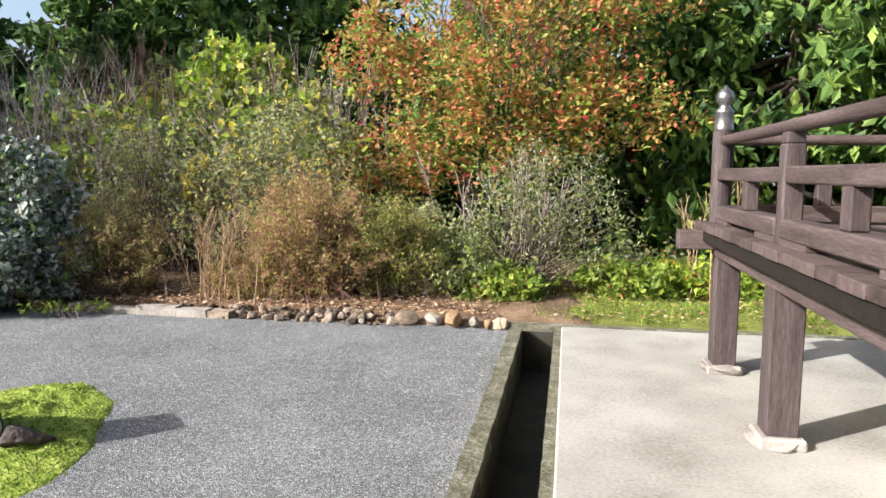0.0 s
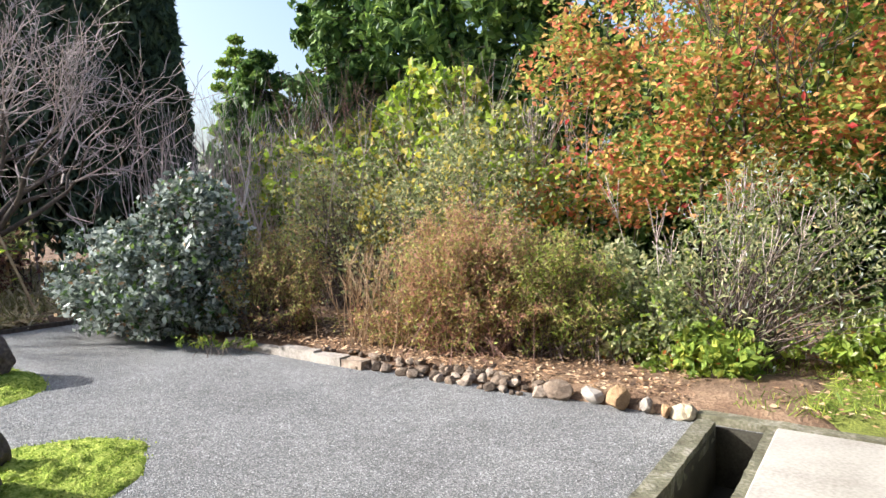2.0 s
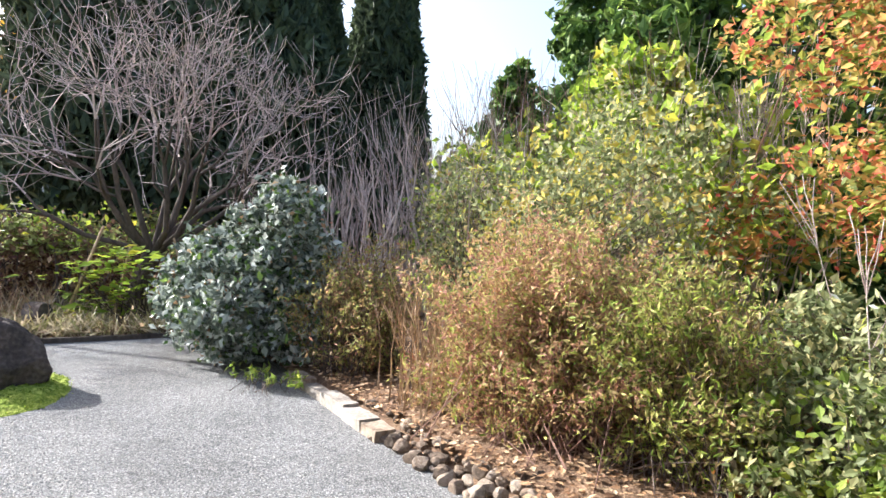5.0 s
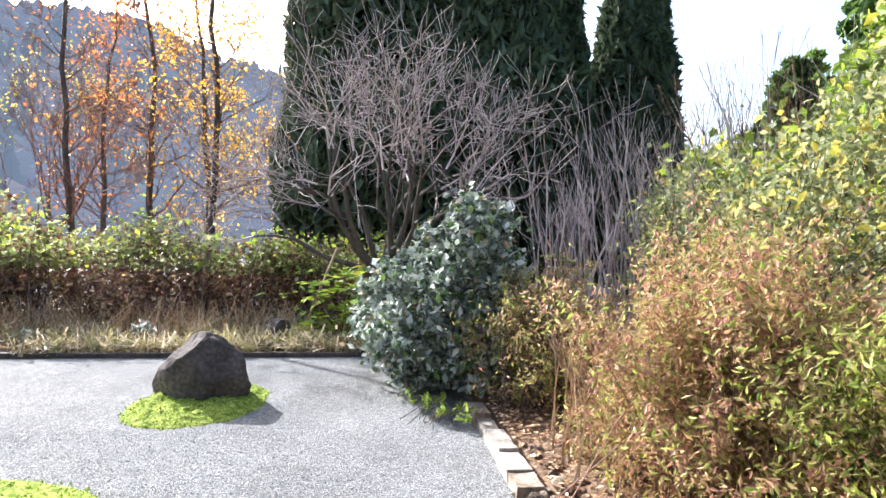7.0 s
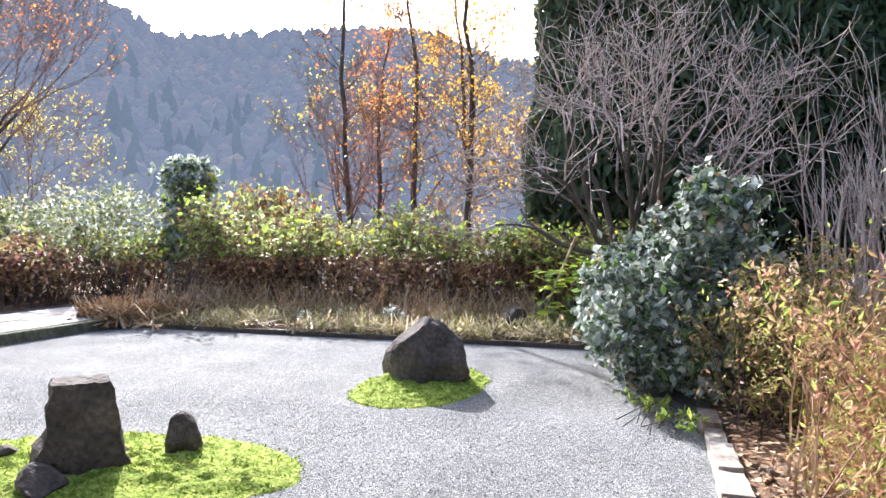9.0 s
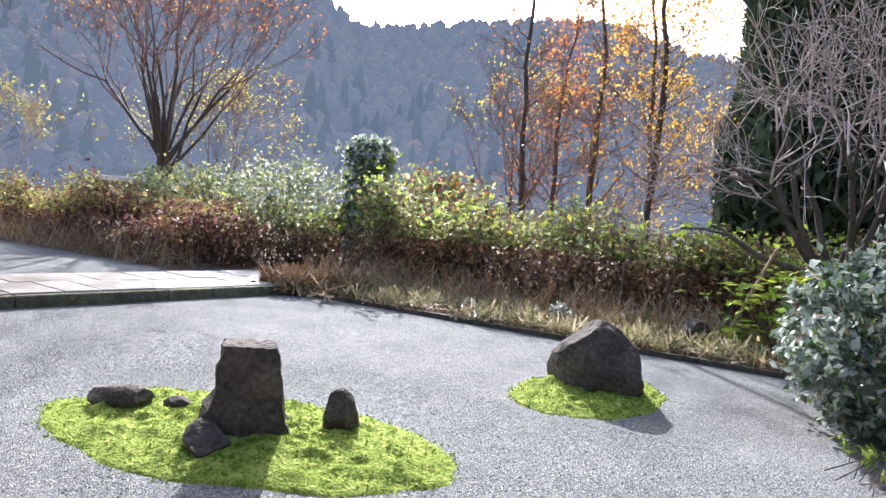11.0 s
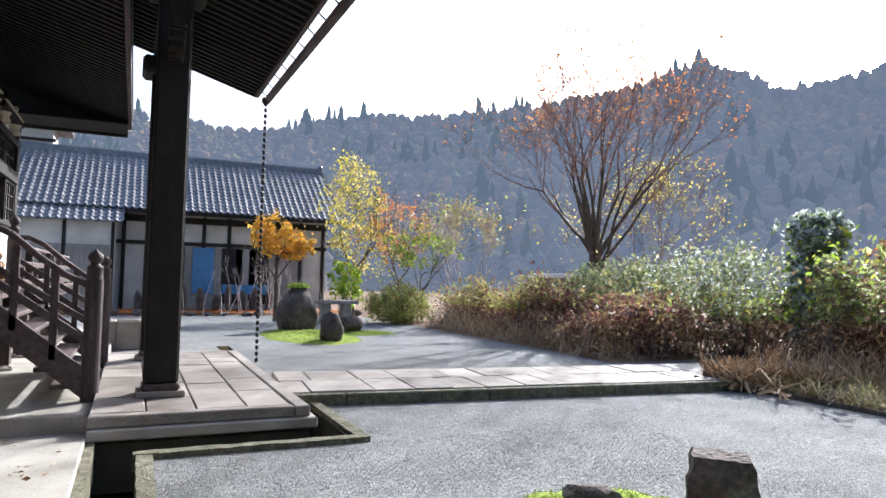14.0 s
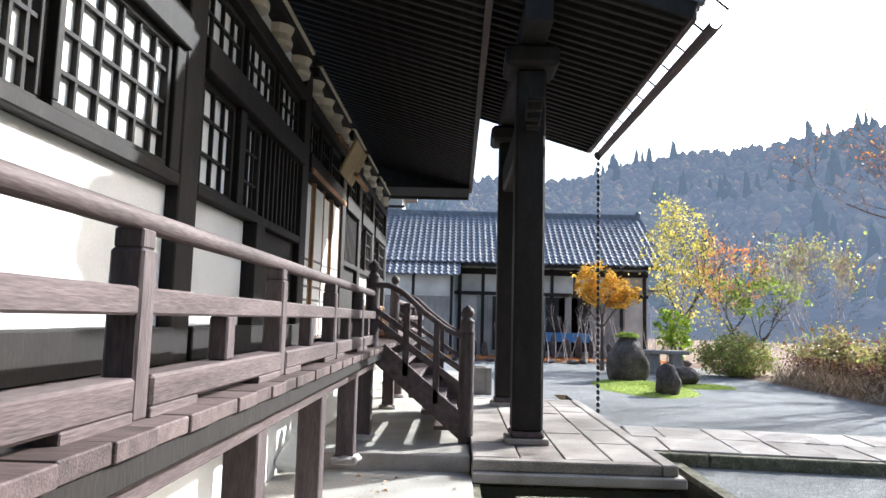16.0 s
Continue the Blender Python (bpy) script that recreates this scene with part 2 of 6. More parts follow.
L_GOLD = leaf_mat("leaf_gold", [(0.0, (0.575, 0.322, 0.034)), (0.5, (0.805, 0.460, 0.057)), (1.0, (0.850, 0.632, 0.138))], trans=0.5)
L_YELLOW = leaf_mat("leaf_yellow", [(0.0, (0.287, 0.276, 0.057)), (0.6, (0.575, 0.483, 0.092)), (1.0, (0.690, 0.575, 0.207))], trans=0.5)
L_RED = leaf_mat("leaf_red", [(0.0, (0.402, 0.115, 0.046)), (0.6, (0.575, 0.230, 0.069)), (1.0, (0.690, 0.391, 0.115))], trans=0.5)
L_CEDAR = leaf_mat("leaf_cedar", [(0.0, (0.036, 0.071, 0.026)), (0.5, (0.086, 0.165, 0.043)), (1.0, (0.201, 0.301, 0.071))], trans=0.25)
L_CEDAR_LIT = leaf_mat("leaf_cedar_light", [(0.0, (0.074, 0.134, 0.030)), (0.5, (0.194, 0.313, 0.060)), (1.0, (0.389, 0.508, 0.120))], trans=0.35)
L_CYPRESS = leaf_mat("leaf_cypress", [(0.0, (0.048, 0.072, 0.048)), (1.0, (0.136, 0.176, 0.096))], trans=0.2, spec=0.1)
L_HEDGE = leaf_mat("leaf_hedge", [(0.0, (0.13, 0.08, 0.06)), (0.3, (0.25, 0.16, 0.1)), (0.5, (0.18, 0.21, 0.08)), (0.8, (0.36, 0.43, 0.14)), (1.0, (0.62, 0.66, 0.3))], trans=0.5)
L_BERRY = leaf_mat("leaf_dark_red", [(0.0, (0.119, 0.051, 0.051)), (0.6, (0.270, 0.126, 0.101)), (1.0, (0.423, 0.338, 0.135))], trans=0.5)
L_GRASS = leaf_mat("leaf_grass", [(0.0, (0.25, 0.19, 0.11)), (0.35, (0.34, 0.34, 0.13)), (0.6, (0.48, 0.4, 0.25)), (1.0, (0.68, 0.59, 0.43))], trans=0.4)
L_GREEN = leaf_mat("leaf_green", [(0.0, (0.115, 0.184, 0.034)), (0.6, (0.287, 0.391, 0.069)), (1.0, (0.483, 0.517, 0.103))], trans=0.5)
L_DEAD = leaf_mat("leaf_dead", [(0.0, (0.164, 0.089, 0.051)), (0.5, (0.405, 0.253, 0.140)), (1.0, (0.695, 0.531, 0.354))], trans=0.2)
L_WHITE = leaf_mat("leaf_pale", [(0.0, (0.184, 0.230, 0.184)), (0.5, (0.460, 0.506, 0.460)), (1.0, (0.805, 0.828, 0.782))], trans=0.5)
# haze is painted: this colour is emitted by the hill surfaces themselves
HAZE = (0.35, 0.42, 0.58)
F_HILL = haze_mat("hill_woods_hazed", [(0.0, (0.05, 0.05, 0.032)), (0.35, (0.1, 0.08, 0.052)), (0.6, (0.15, 0.1, 0.058)), (0.85, (0.1, 0.105, 0.05)), (1.0, (0.22, 0.125, 0.055))], HAZE, 0.225)
F_PINE = haze_mat("hill_conifers_hazed", [(0.0, (0.03, 0.045, 0.028)), (1.0, (0.065, 0.09, 0.05))], HAZE, 0.185)

# ---- builders ----


def mesh_of(name, verts, faces, material, smooth=False):
    me = bpy.data.meshes.new(name)
    verts = np.asarray(verts, dtype=np.float32).reshape(-1, 3)
    faces = np.asarray(faces, dtype=np.int32)
    k = faces.shape[1]
    me.vertices.add(len(verts))
    me.vertices.foreach_set("co", verts.ravel())
    me.loops.add(faces.size)
    me.loops.foreach_set("vertex_index", faces.ravel())
    me.polygons.add(len(faces))
    me.polygons.foreach_set("loop_start", np.arange(0, faces.size, k, dtype=np.int32))
    me.polygons.foreach_set("use_smooth", np.full(len(faces), smooth))
    me.update(calc_edges=True)
    me.materials.append(material)
    return me


def hang(ob, parent):
    """Makes ob, which lies in world coordinates, a part of parent."""
    if parent is not None:
        ob.parent = parent
        ob.matrix_parent_inverse = parent.matrix_world.inverted()
    return ob


def thing(name, at, label, category, group="", kind=""):
    ob = new(name)
    ob.empty_display_size = 0.1
    ob.matrix_world = Matrix.Translation(at)
    ob.location = at
    bpy.context.view_layer.update()
    return tagged(ob, label, category, group, kind)


def part(name, bm, material, parent=None, label="", smooth=False):
    me = bpy.data.meshes.new(name)
    bm.to_mesh(me)
    bm.free()
    me.materials.append(material)
    if smooth:
        me.polygons.foreach_set("use_smooth", np.full(len(me.polygons), True))
    ob = new(name, me)
    if label:
        ob["label"] = label
    return hang(ob, parent)


def box_bm(x0, x1, y0, y1, z0, z1, bevel=0.006, turn=None):
    bm = bmesh.new()
    bmesh.ops.create_cube(bm, size=1)
    bmesh.ops.scale(bm, vec=(x1 - x0, y1 - y0, z1 - z0), verts=bm.verts)
    if bevel:
        bmesh.ops.bevel(bm, geom=bm.edges[:], offset=bevel, segments=1, affect="EDGES", clamp_overlap=True)
    if turn is not None:
        bmesh.ops.transform(bm, matrix=turn, verts=bm.verts)
    bmesh.ops.translate(bm, vec=((x0 + x1) / 2, (y0 + y1) / 2, (z0 + z1) / 2), verts=bm.verts)
    return bm


def box(name, x0, x1, y0, y1, z0, z1, material, parent=None, bevel=0.006, label="", turn=None):
    return part(name, box_bm(x0, x1, y0, y1, z0, z1, bevel, turn), material, parent, label)


def bar_bm(a, b, w, h, bevel=0.006):
    """A squared bar from a to b, w across and h high."""
    a, b = Vector(a), Vector(b)
    d = b - a
    bm = bmesh.new()
    bmesh.ops.create_cube(bm, size=1)
    bmesh.ops.scale(bm, vec=(d.length, w, h), verts=bm.verts)
    if bevel:
        bmesh.ops.bevel(bm, geom=bm.edges[:], offset=bevel, segments=1, affect="EDGES", clamp_overlap=True)
    x = d.normalized()
    y = Vector((0, 0, 1)).cross(x)
    y = y.normalized() if y.length > 1e-4 else Vector((0, 1, 0))
    z = x.cross(y)
    m = Matrix((x, y, z)).transposed().to_4x4()
    bmesh.ops.transform(bm, matrix=Matrix.Translation((a + b) / 2) @ m, verts=bm.verts)
    return bm


def lathe_bm(profile, at, n=16):
    """Rings of (radius, height) about the upright through at."""
    bm = bmesh.new()
    rings = []
    for r, z in profile:
        rings.append([bm.verts.new((at[0] + r * math.cos(2 * math.pi * i / n), at[1] + r * math.sin(2 * math.pi * i / n), at[2] + z)) for i in range(n)])
    for p, q in zip(rings, rings[1:]):
        for i in range(n):
            bm.faces.new((p[i], p[(i + 1) % n], q[(i + 1) % n], q[i]))
    bm.faces.new(rings[0][::-1])
    bm.faces.new(rings[-1])
    return bm


def tubes(segs, k=4):
    """Vertices and quads of tapered tubes; segs: rows of (ax, ay, az, bx, by, bz, ra, rb)."""
    s = np.asarray(segs, dtype=np.float64)
    a, b, ra, rb = s[:, 0:3], s[:, 3:6], s[:, 6], s[:, 7]
    d = b - a
    d /= np.maximum(np.linalg.norm(d, axis=1, keepdims=True), 1e-9)
    ref = np.where(np.abs(d[:, 2:3]) > 0.9, np.array([[1.0, 0, 0]]), np.array([[0, 0, 1.0]]))
    u = np.cross(d, ref)
    u /= np.linalg.norm(u, axis=1, keepdims=True)
    v = np.cross(d, u)
    ang = np.arange(k) * 2 * np.pi / k
    ring = u[:, None, :] * np.cos(ang)[None, :, None] + v[:, None, :] * np.sin(ang)[None, :, None]
    verts = np.concatenate([a[:, None, :] + ring * ra[:, None, None], b[:, None, :] + ring * rb[:, None, None]], axis=1)
    base = np.arange(len(s))[:, None] * (2 * k)
    i = np.arange(k)
    j = (i + 1) % k
    q = np.stack([i, j, j + k, i + k], axis=1)
    return verts.reshape(-1, 3), (base[:, :, None] + q[None]).reshape(-1, 4)


def tube_part(name, segs, material, parent, k=4, label="", kind=""):
    v, f = tubes(segs, k)
    ob = new(name, mesh_of(name, v, f, material, smooth=k > 4))
    tagged(ob, label, kind=kind)
    return hang(ob, parent)


def grow(rng, p, d, length, radius, depth, segs, up=0.1, wild=0.5, split=3, shrink=0.72, pieces=3, tips=None, low=0.004):
    """Branches, each bending as it goes and dividing; adds rows for tubes() to segs and the twig ends to tips."""
    p, d = np.array(p, float), np.array(d, float)
    r = radius
    for i in range(pieces):
        d = d + rng.normal(0, wild * 0.35, 3) + np.array([0, 0, up])
        d /= np.linalg.norm(d)
        q = p + d * length / pieces
        r2 = max(r * (0.86 if depth else 0.6), low)
        segs.append((*p, *q, r, r2))
        p, r = q, r2
        if depth and i >= 1 and rng.random() < 0.55:
            e = d + rng.normal(0, wild, 3)
            grow(rng, p, e / np.linalg.norm(e), length * shrink * rng.uniform(0.7, 1), r * 0.6, depth - 1, segs, up, wild, split, shrink, pieces, tips, low)
    if depth:
        for _ in range(split):
            e = d + rng.normal(0, wild, 3)
            grow(rng, p, e / np.linalg.norm(e), length * shrink * rng.uniform(0.75, 1.1), r * 0.7, depth - 1, segs, up, wild, split, shrink, pieces, tips, low)
    elif tips is not None:
        tips.append(p)


LEAF = np.array([(-0.5, 0, 0), (-0.08, -0.3, 0.05), (0.5, 0, -0.06), (-0.08, 0.3, 0.05)])
BLADE = np.array([(-0.5, -0.04, 0), (0.5, -0.015, 0), (0.5, 0.015, 0), (-0.5, 0.04, 0)])


def leaf_cloud(rng, centres, size, shape=LEAF, droop=0.0, flat=0.0, jitter=0.35, aim=None):
    """Vertices and quads of one small leaf at each centre. flat: how far they lie level; aim: a way for their tips."""
    n = len(centres)
    tip = rng.normal(0, 1, (n, 3))
    tip[:, 2] = tip[:, 2] * (1 - flat) - droop
    if aim is not None:
        tip = tip * 0.45 + np.asarray(aim)
    tip /= np.linalg.norm(tip, axis=1, keepdims=True)
    nor = rng.normal(0, 1, (n, 3)) + np.array([0, 0, 1.0 + 3 * flat])
    side = np.cross(nor, tip)
    side /= np.maximum(np.linalg.norm(side, axis=1, keepdims=True), 1e-6)
    nor = np.cross(tip, side)
    sc = size * rng.uniform(1 - jitter, 1 + jitter, (n, 1, 1))
    v = (shape[None, :, 0:1] * tip[:, None] + shape[None, :, 1:2] * side[:, None] + shape[None, :, 2:3] * nor[:, None]) * sc + np.asarray(centres)[:, None]
    f = np.arange(n * 4).reshape(n, 4)
    return v.reshape(-1, 3), f


def blob_points(rng, at, radii, n, clumps=60, spread=0.22, shell=0.6, floor=0.03, rough=0.25):
    """Points in clumps through an uneven crown; shell: how far they keep to its outside."""
    at, radii = np.asarray(at, float), np.asarray(radii, float)
    c = rng.normal(0, 1, (clumps, 3))
    c /= np.linalg.norm(c, axis=1, keepdims=True)
    r = rng.uniform(0, 1, (clumps, 1)) ** (1 / 3)
    r = shell * rng.uniform(0.75, 1.0 + rough * 0.3, (clumps, 1)) + (1 - shell) * r
    r *= 1 + rng.normal(0, rough * 0.5, (clumps, 1))
    c = at + c * r * radii
    pick = rng.integers(0, clumps, n)
    size = rng.uniform(0.5, 1.4, clumps)[pick][:, None]
    p = c[pick] + rng.normal(0, 1, (n, 3)) * radii.mean() * spread * size
    p[:, 2] = np.maximum(p[:, 2], floor + rng.uniform(0, 0.05, n))
    return p


def leaves(name, rng, points, size, material, parent, label="", kind="", **kw):
    v, f = leaf_cloud(rng, points, size, **kw)
    ob = new(name, mesh_of(name, v, f, material))
    tagged(ob, label, kind=kind)
    return hang(ob, parent)


def inner_twigs(rng, base, points, n, radius, spread=0.15):
    """Stems from the foot of a shrub to some of its leaves."""
    segs = []
    for p in points[rng.integers(0, len(points), n)]:
        a = np.array(base) + np.array([rng.normal(0, spread), rng.normal(0, spread), 0])
        m = a * 0.5 + p * 0.5 + rng.normal(0, 0.06, 3) * np.linalg.norm(p - a)
        m[2] += 0.1 * np.linalg.norm(p - a)
        segs += [(*a, *m, radius, radius * 0.7), (*m, *p, radius * 0.7, radius * 0.3)]
    return segs


def plumes(rng, base, blobs, stems, n, radius, spread, start=0.35, fuzz=0.035):
    """A fountain of stems that bend outward, and points for leaves along them: (points, rows for tubes)."""
    tot = sum(b[2] for b in blobs)
    ends = np.concatenate([blob_points(rng, b[0], b[1], max(1, int(stems * b[2] / tot)), 160, 0.1, 0.72, base[2] + 0.1, 0.45) for b in blobs])
    m = len(ends)
    a = np.asarray(base)[None] + np.stack([rng.normal(0, spread[0], m), rng.normal(0, spread[1], m), np.zeros(m)], 1)
    mid = a * 0.45 + ends * 0.55
    mid[:, :2] = a[:, :2] * 0.62 + ends[:, :2] * 0.38
    pick = rng.integers(0, m, n)
    u = rng.uniform(start, 1.0, (n, 1)) ** 0.8
    p = (1 - u) ** 2 * a[pick] + 2 * u * (1 - u) * mid[pick] + u ** 2 * ends[pick]
    p += rng.normal(0, 1, (n, 3)) * fuzz * (1.6 - u)
    p[:, 2] = np.maximum(p[:, 2], base[2] + 0.03)
    segs = []
    for i in range(m):
        prev = a[i]
        for t0 in (0.33, 0.66, 1.0):
            q = (1 - t0) ** 2 * a[i] + 2 * t0 * (1 - t0) * mid[i] + t0 ** 2 * ends[i]
            segs.append((*prev, *q, radius * (1.15 - t0 + 0.3), radius * (1.15 - t0)))
            prev = q
    return p, segs


def rock_bm(at, dims, seed, cuts=12, rough=0.05, sub=4, keep=0.62, lean=(0, 0), taper=0.0):
    """A faceted boulder of those full dimensions that stands on at."""
    rng = np.random.default_rng(seed)
    bm = bmesh.new()
    bmesh.ops.create_icosphere(bm, subdivisions=sub, radius=1)
    co = np.array([v.co for v in bm.verts])
    for _ in range(cuts):
        nrm = rng.normal(0, 1, 3)
        nrm /= np.linalg.norm(nrm)
        lim = rng.uniform(keep, 0.95)
        over = np.maximum(co @ nrm - lim, 0)
        co = co - over[:, None] * nrm
    for v, c in zip(bm.verts, co):
        p = Vector(c)
        w = 1 + rough * noise.fractal(p * 2.5 + Vector((seed, 0, 0)), 0.9, 2.1, 4)
        p = p * w
        z = (p.z + 0.75) / 1.75
        k = 1 - taper * max(z, 0)
        v.co = (at[0] + (p.x * k + lean[0] * z) * dims[0] / 2, at[1] + (p.y * k + lean[1] * z) * dims[1] / 2, at[2] + max(z, -0.06) * dims[2])
    return bm

# ---- ground, beds, ditch, pavements ----
def grid_sheet(name, xs, ys, holes, z, material):
    verts, faces, index = [], [], {}

    def vert(x, y):
        if (x, y) not in index:
            index[(x, y)] = len(verts)
            verts.append((x, y, z))
        return index[(x, y)]
    for x0, x1 in zip(xs, xs[1:]):
        for y0, y1 in zip(ys, ys[1:]):
            cx, cy = (x0 + x1) / 2, (y0 + y1) / 2
            if any(a < cx < b and c < cy < d for a, b, c, d in holes):
                continue
            faces.append((vert(x0, y0), vert(x1, y0), vert(x1, y1), vert(x0, y1)))
    return new(name, mesh_of(name, verts, faces, material))


SLAB_X, DITCH_W = 0.13, 0.36
DX0 = SLAB_X - DITCH_W
PLAT = (-1.76, 0.15, -6.0, -0.86)
PATH_Y = (-3.95, -2.0)
CURB_Y = -0.33
HOLES = [(DX0, SLAB_X, -6.0, 6.44), (-2.02, SLAB_X, PLAT[3], CURB_Y), (-2.02, PLAT[0], PATH_Y[1], CURB_Y), (-2.02, PLAT[0], -9.0, PATH_Y[0])]
xs = [-700, -60, -20, -8, -2.02, PLAT[0], DX0, SLAB_X, 5, 20, 60, 700]
ys = [-700, -60, -20, -9.0, -6.0, PATH_Y[0], PATH_Y[1], PLAT[3], CURB_Y, 3, 6.44, 20, 60, 700]
tagged(grid_sheet("ground", xs, ys, HOLES, 0.0, M_GRAVEL), "raked grey gravel of the temple garden", "gravel", kind="structure")

ditch = thing("ditch", (-0.05, 3.0, -0.45), "dry concrete drain with a mossy bottom, darkened for shade, beside the slab", "ditch", kind="structure")
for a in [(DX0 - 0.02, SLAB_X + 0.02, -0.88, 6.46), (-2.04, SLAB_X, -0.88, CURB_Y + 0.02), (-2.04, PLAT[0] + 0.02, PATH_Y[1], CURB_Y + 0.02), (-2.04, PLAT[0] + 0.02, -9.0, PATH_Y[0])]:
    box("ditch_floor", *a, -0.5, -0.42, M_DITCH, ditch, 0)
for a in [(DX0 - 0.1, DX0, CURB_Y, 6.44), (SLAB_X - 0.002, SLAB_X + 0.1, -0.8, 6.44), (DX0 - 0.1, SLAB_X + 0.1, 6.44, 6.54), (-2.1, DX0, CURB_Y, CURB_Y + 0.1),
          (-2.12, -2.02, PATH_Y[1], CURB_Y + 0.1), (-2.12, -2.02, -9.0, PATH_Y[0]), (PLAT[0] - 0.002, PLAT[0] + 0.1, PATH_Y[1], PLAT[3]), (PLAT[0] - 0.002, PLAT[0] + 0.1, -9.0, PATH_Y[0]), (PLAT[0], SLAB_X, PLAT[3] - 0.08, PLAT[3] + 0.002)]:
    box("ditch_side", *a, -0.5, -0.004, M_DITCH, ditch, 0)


def rough_bar(name, x0, x1, y0, y1, z0, z1, material, parent, seed=0, amount=0.008, step=0.08):
    """A cast bar with worn, uneven faces."""
    nx, ny, nz = (max(2, int((b - a) / step)) for a, b in ((x0, x1), (y0, y1), (z0, z1)))
    bm = bmesh.new()
    bmesh.ops.create_cube(bm, size=1)
    for ax, k in ((0, nx), (1, ny), (2, nz)):
        es = [e for e in bm.edges if abs((e.verts[0].co - e.verts[1].co)[ax]) > 0.5 / k and abs((e.verts[0].co - e.verts[1].co).length - abs((e.verts[0].co - e.verts[1].co)[ax])) < 1e-5]
        bmesh.ops.subdivide_edges(bm, edges=es, cuts=k - 1, use_grid_fill=True)
    for v in bm.verts:
        p = Vector(((x0 + x1) / 2 + v.co.x * (x1 - x0), (y0 + y1) / 2 + v.co.y * (y1 - y0), (z0 + z1) / 2 + v.co.z * (z1 - z0)))
        v.co = p + noise.noise_vector(p * 9 + Vector((seed, 0, 0))) * amount
    return part(name, bm, material, parent)


curb = thing("curb", (DX0 - 0.06, 3.0, 0.0), "worn mossy exposed-aggregate concrete curb along the drain", "curb", kind="structure")
rough_bar("curb_run", DX0 - 0.12, DX0, CURB_Y + 0.1, 6.4, -0.08, 0.045, M_CURB, curb, 1)
rough_bar("curb_run", -2.15, DX0 + 0.02, CURB_Y, CURB_Y + 0.12, -0.08, 0.05, M_CURB, curb, 2)
rough_bar("curb_run", -2.15, -2.03, PATH_Y[1], CURB_Y - 0.005, -0.08, 0.05, M_CURB, curb, 3)
rough_bar("curb_run", SLAB_X - 0.05, SLAB_X + 0.02, -0.8, 6.42, -0.3, 0.03, M_CURB, curb, 4)
rough_bar("curb_run", DX0 - 0.14, 9.0, 6.46, 6.58, -0.1, 0.06, M_CURB, curb, 5)

slab = thing("pavement", (1.4, 3.0, 0.0), "pale stained concrete slab beside the temple veranda", "pavement", kind="structure")
for i, (a, b) in enumerate([(-0.92, 6.4)]):
    bm = box_bm(SLAB_X + 0.02, 9.0, a, b, -0.2, 0.07, 0.012)
    part("slab", bm, M_CONC, slab)
box("slab", 0.16, 3.2, -1.35, -0.94, -0.2, 0.03, M_CONC, slab, 0.01)
box("slab", 0.16, 3.2, -13.0, -1.37, -0.2, 0.15, M_CONC, slab, 0.012)
box("stone_edging", 0.16, 3.0, -1.37, -1.23, 0.0, 0.19, M_STONE, slab, 0.012)


def paving(name, x0, x1, y0, y1, z0, z1, rows, length, along, seed, thick, at, label):
    """Cut stones in courses; along: 'x' or 'y', the way the courses run."""
    rng = random.Random(seed)
    top = thing(name, at, label, "paving", kind="structure")
    box("bed", x0 + 0.02, x1 - 0.02, y0 + 0.02, y1 - 0.02, z0, z1 - 0.03, M_CURB, top, 0)
    lo, hi = (y0, y1) if along == "x" else (x0, x1)
    a, b = (x0, x1) if along == "x" else (y0, y1)
    widths = [rng.uniform(0.85, 1.15) for _ in range(rows)]
    s = sum(widths)
    p = lo
    for w in widths:
        q = p + w / s * (hi - lo)
        u = a
        while u < b - 0.01:
            v = min(u + length * rng.uniform(0.7, 1.25), b)
            if b - v < 0.3 * length:
                v = b
            g = 0.006
            dz = rng.uniform(-0.006, 0.004)
            bx = (u + g, v - g, p + g, q - g) if along == "x" else (p + g, q - g, u + g, v - g)
            box("stone", *bx, z1 - thick, z1 + dz, M_STONE, top, 0.008)
            u = v
        p = q
    return top


plat = paving("platform", PLAT[0] + 0.16, PLAT[1], PLAT[2] + 0.16, PLAT[3] - 0.16, 0.0, 0.23, 4, 0.78, "y", 3, 0.08, (-0.8, -3.8, 0), "raised porch platform of square-cut weathered granite slabs")
for a in [(PLAT[0], PLAT[0] + 0.15, PLAT[2], PLAT[3], 0.13, 0.232), (PLAT[0] + 0.156, PLAT[1], PLAT[3] - 0.15, PLAT[3], 0.13, 0.232), (PLAT[0] + 0.156, PLAT[1], PLAT[2], PLAT[2] + 0.15, 0.13, 0.232)]:
    box("edge_stone", *a, M_STONE, plat, 0.012)
box("plinth_course", PLAT[0] - 0.06, PLAT[1], PLAT[2] - 0.06, PLAT[3] + 0.06, 0.03, 0.127, M_STONE, plat, 0.012)
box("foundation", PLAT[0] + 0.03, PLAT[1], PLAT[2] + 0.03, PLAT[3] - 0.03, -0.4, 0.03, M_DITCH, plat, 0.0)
path = paving("stone_path", -12.6, PLAT[0] - 0.01, PATH_Y[0] + 0.1, PATH_Y[1] - 0.12, 0.0, 0.15, 2, 0.62, "x", 5, 0.07, (-5, -3.5, 0), "raised approach path of worn rectangular stone slabs")
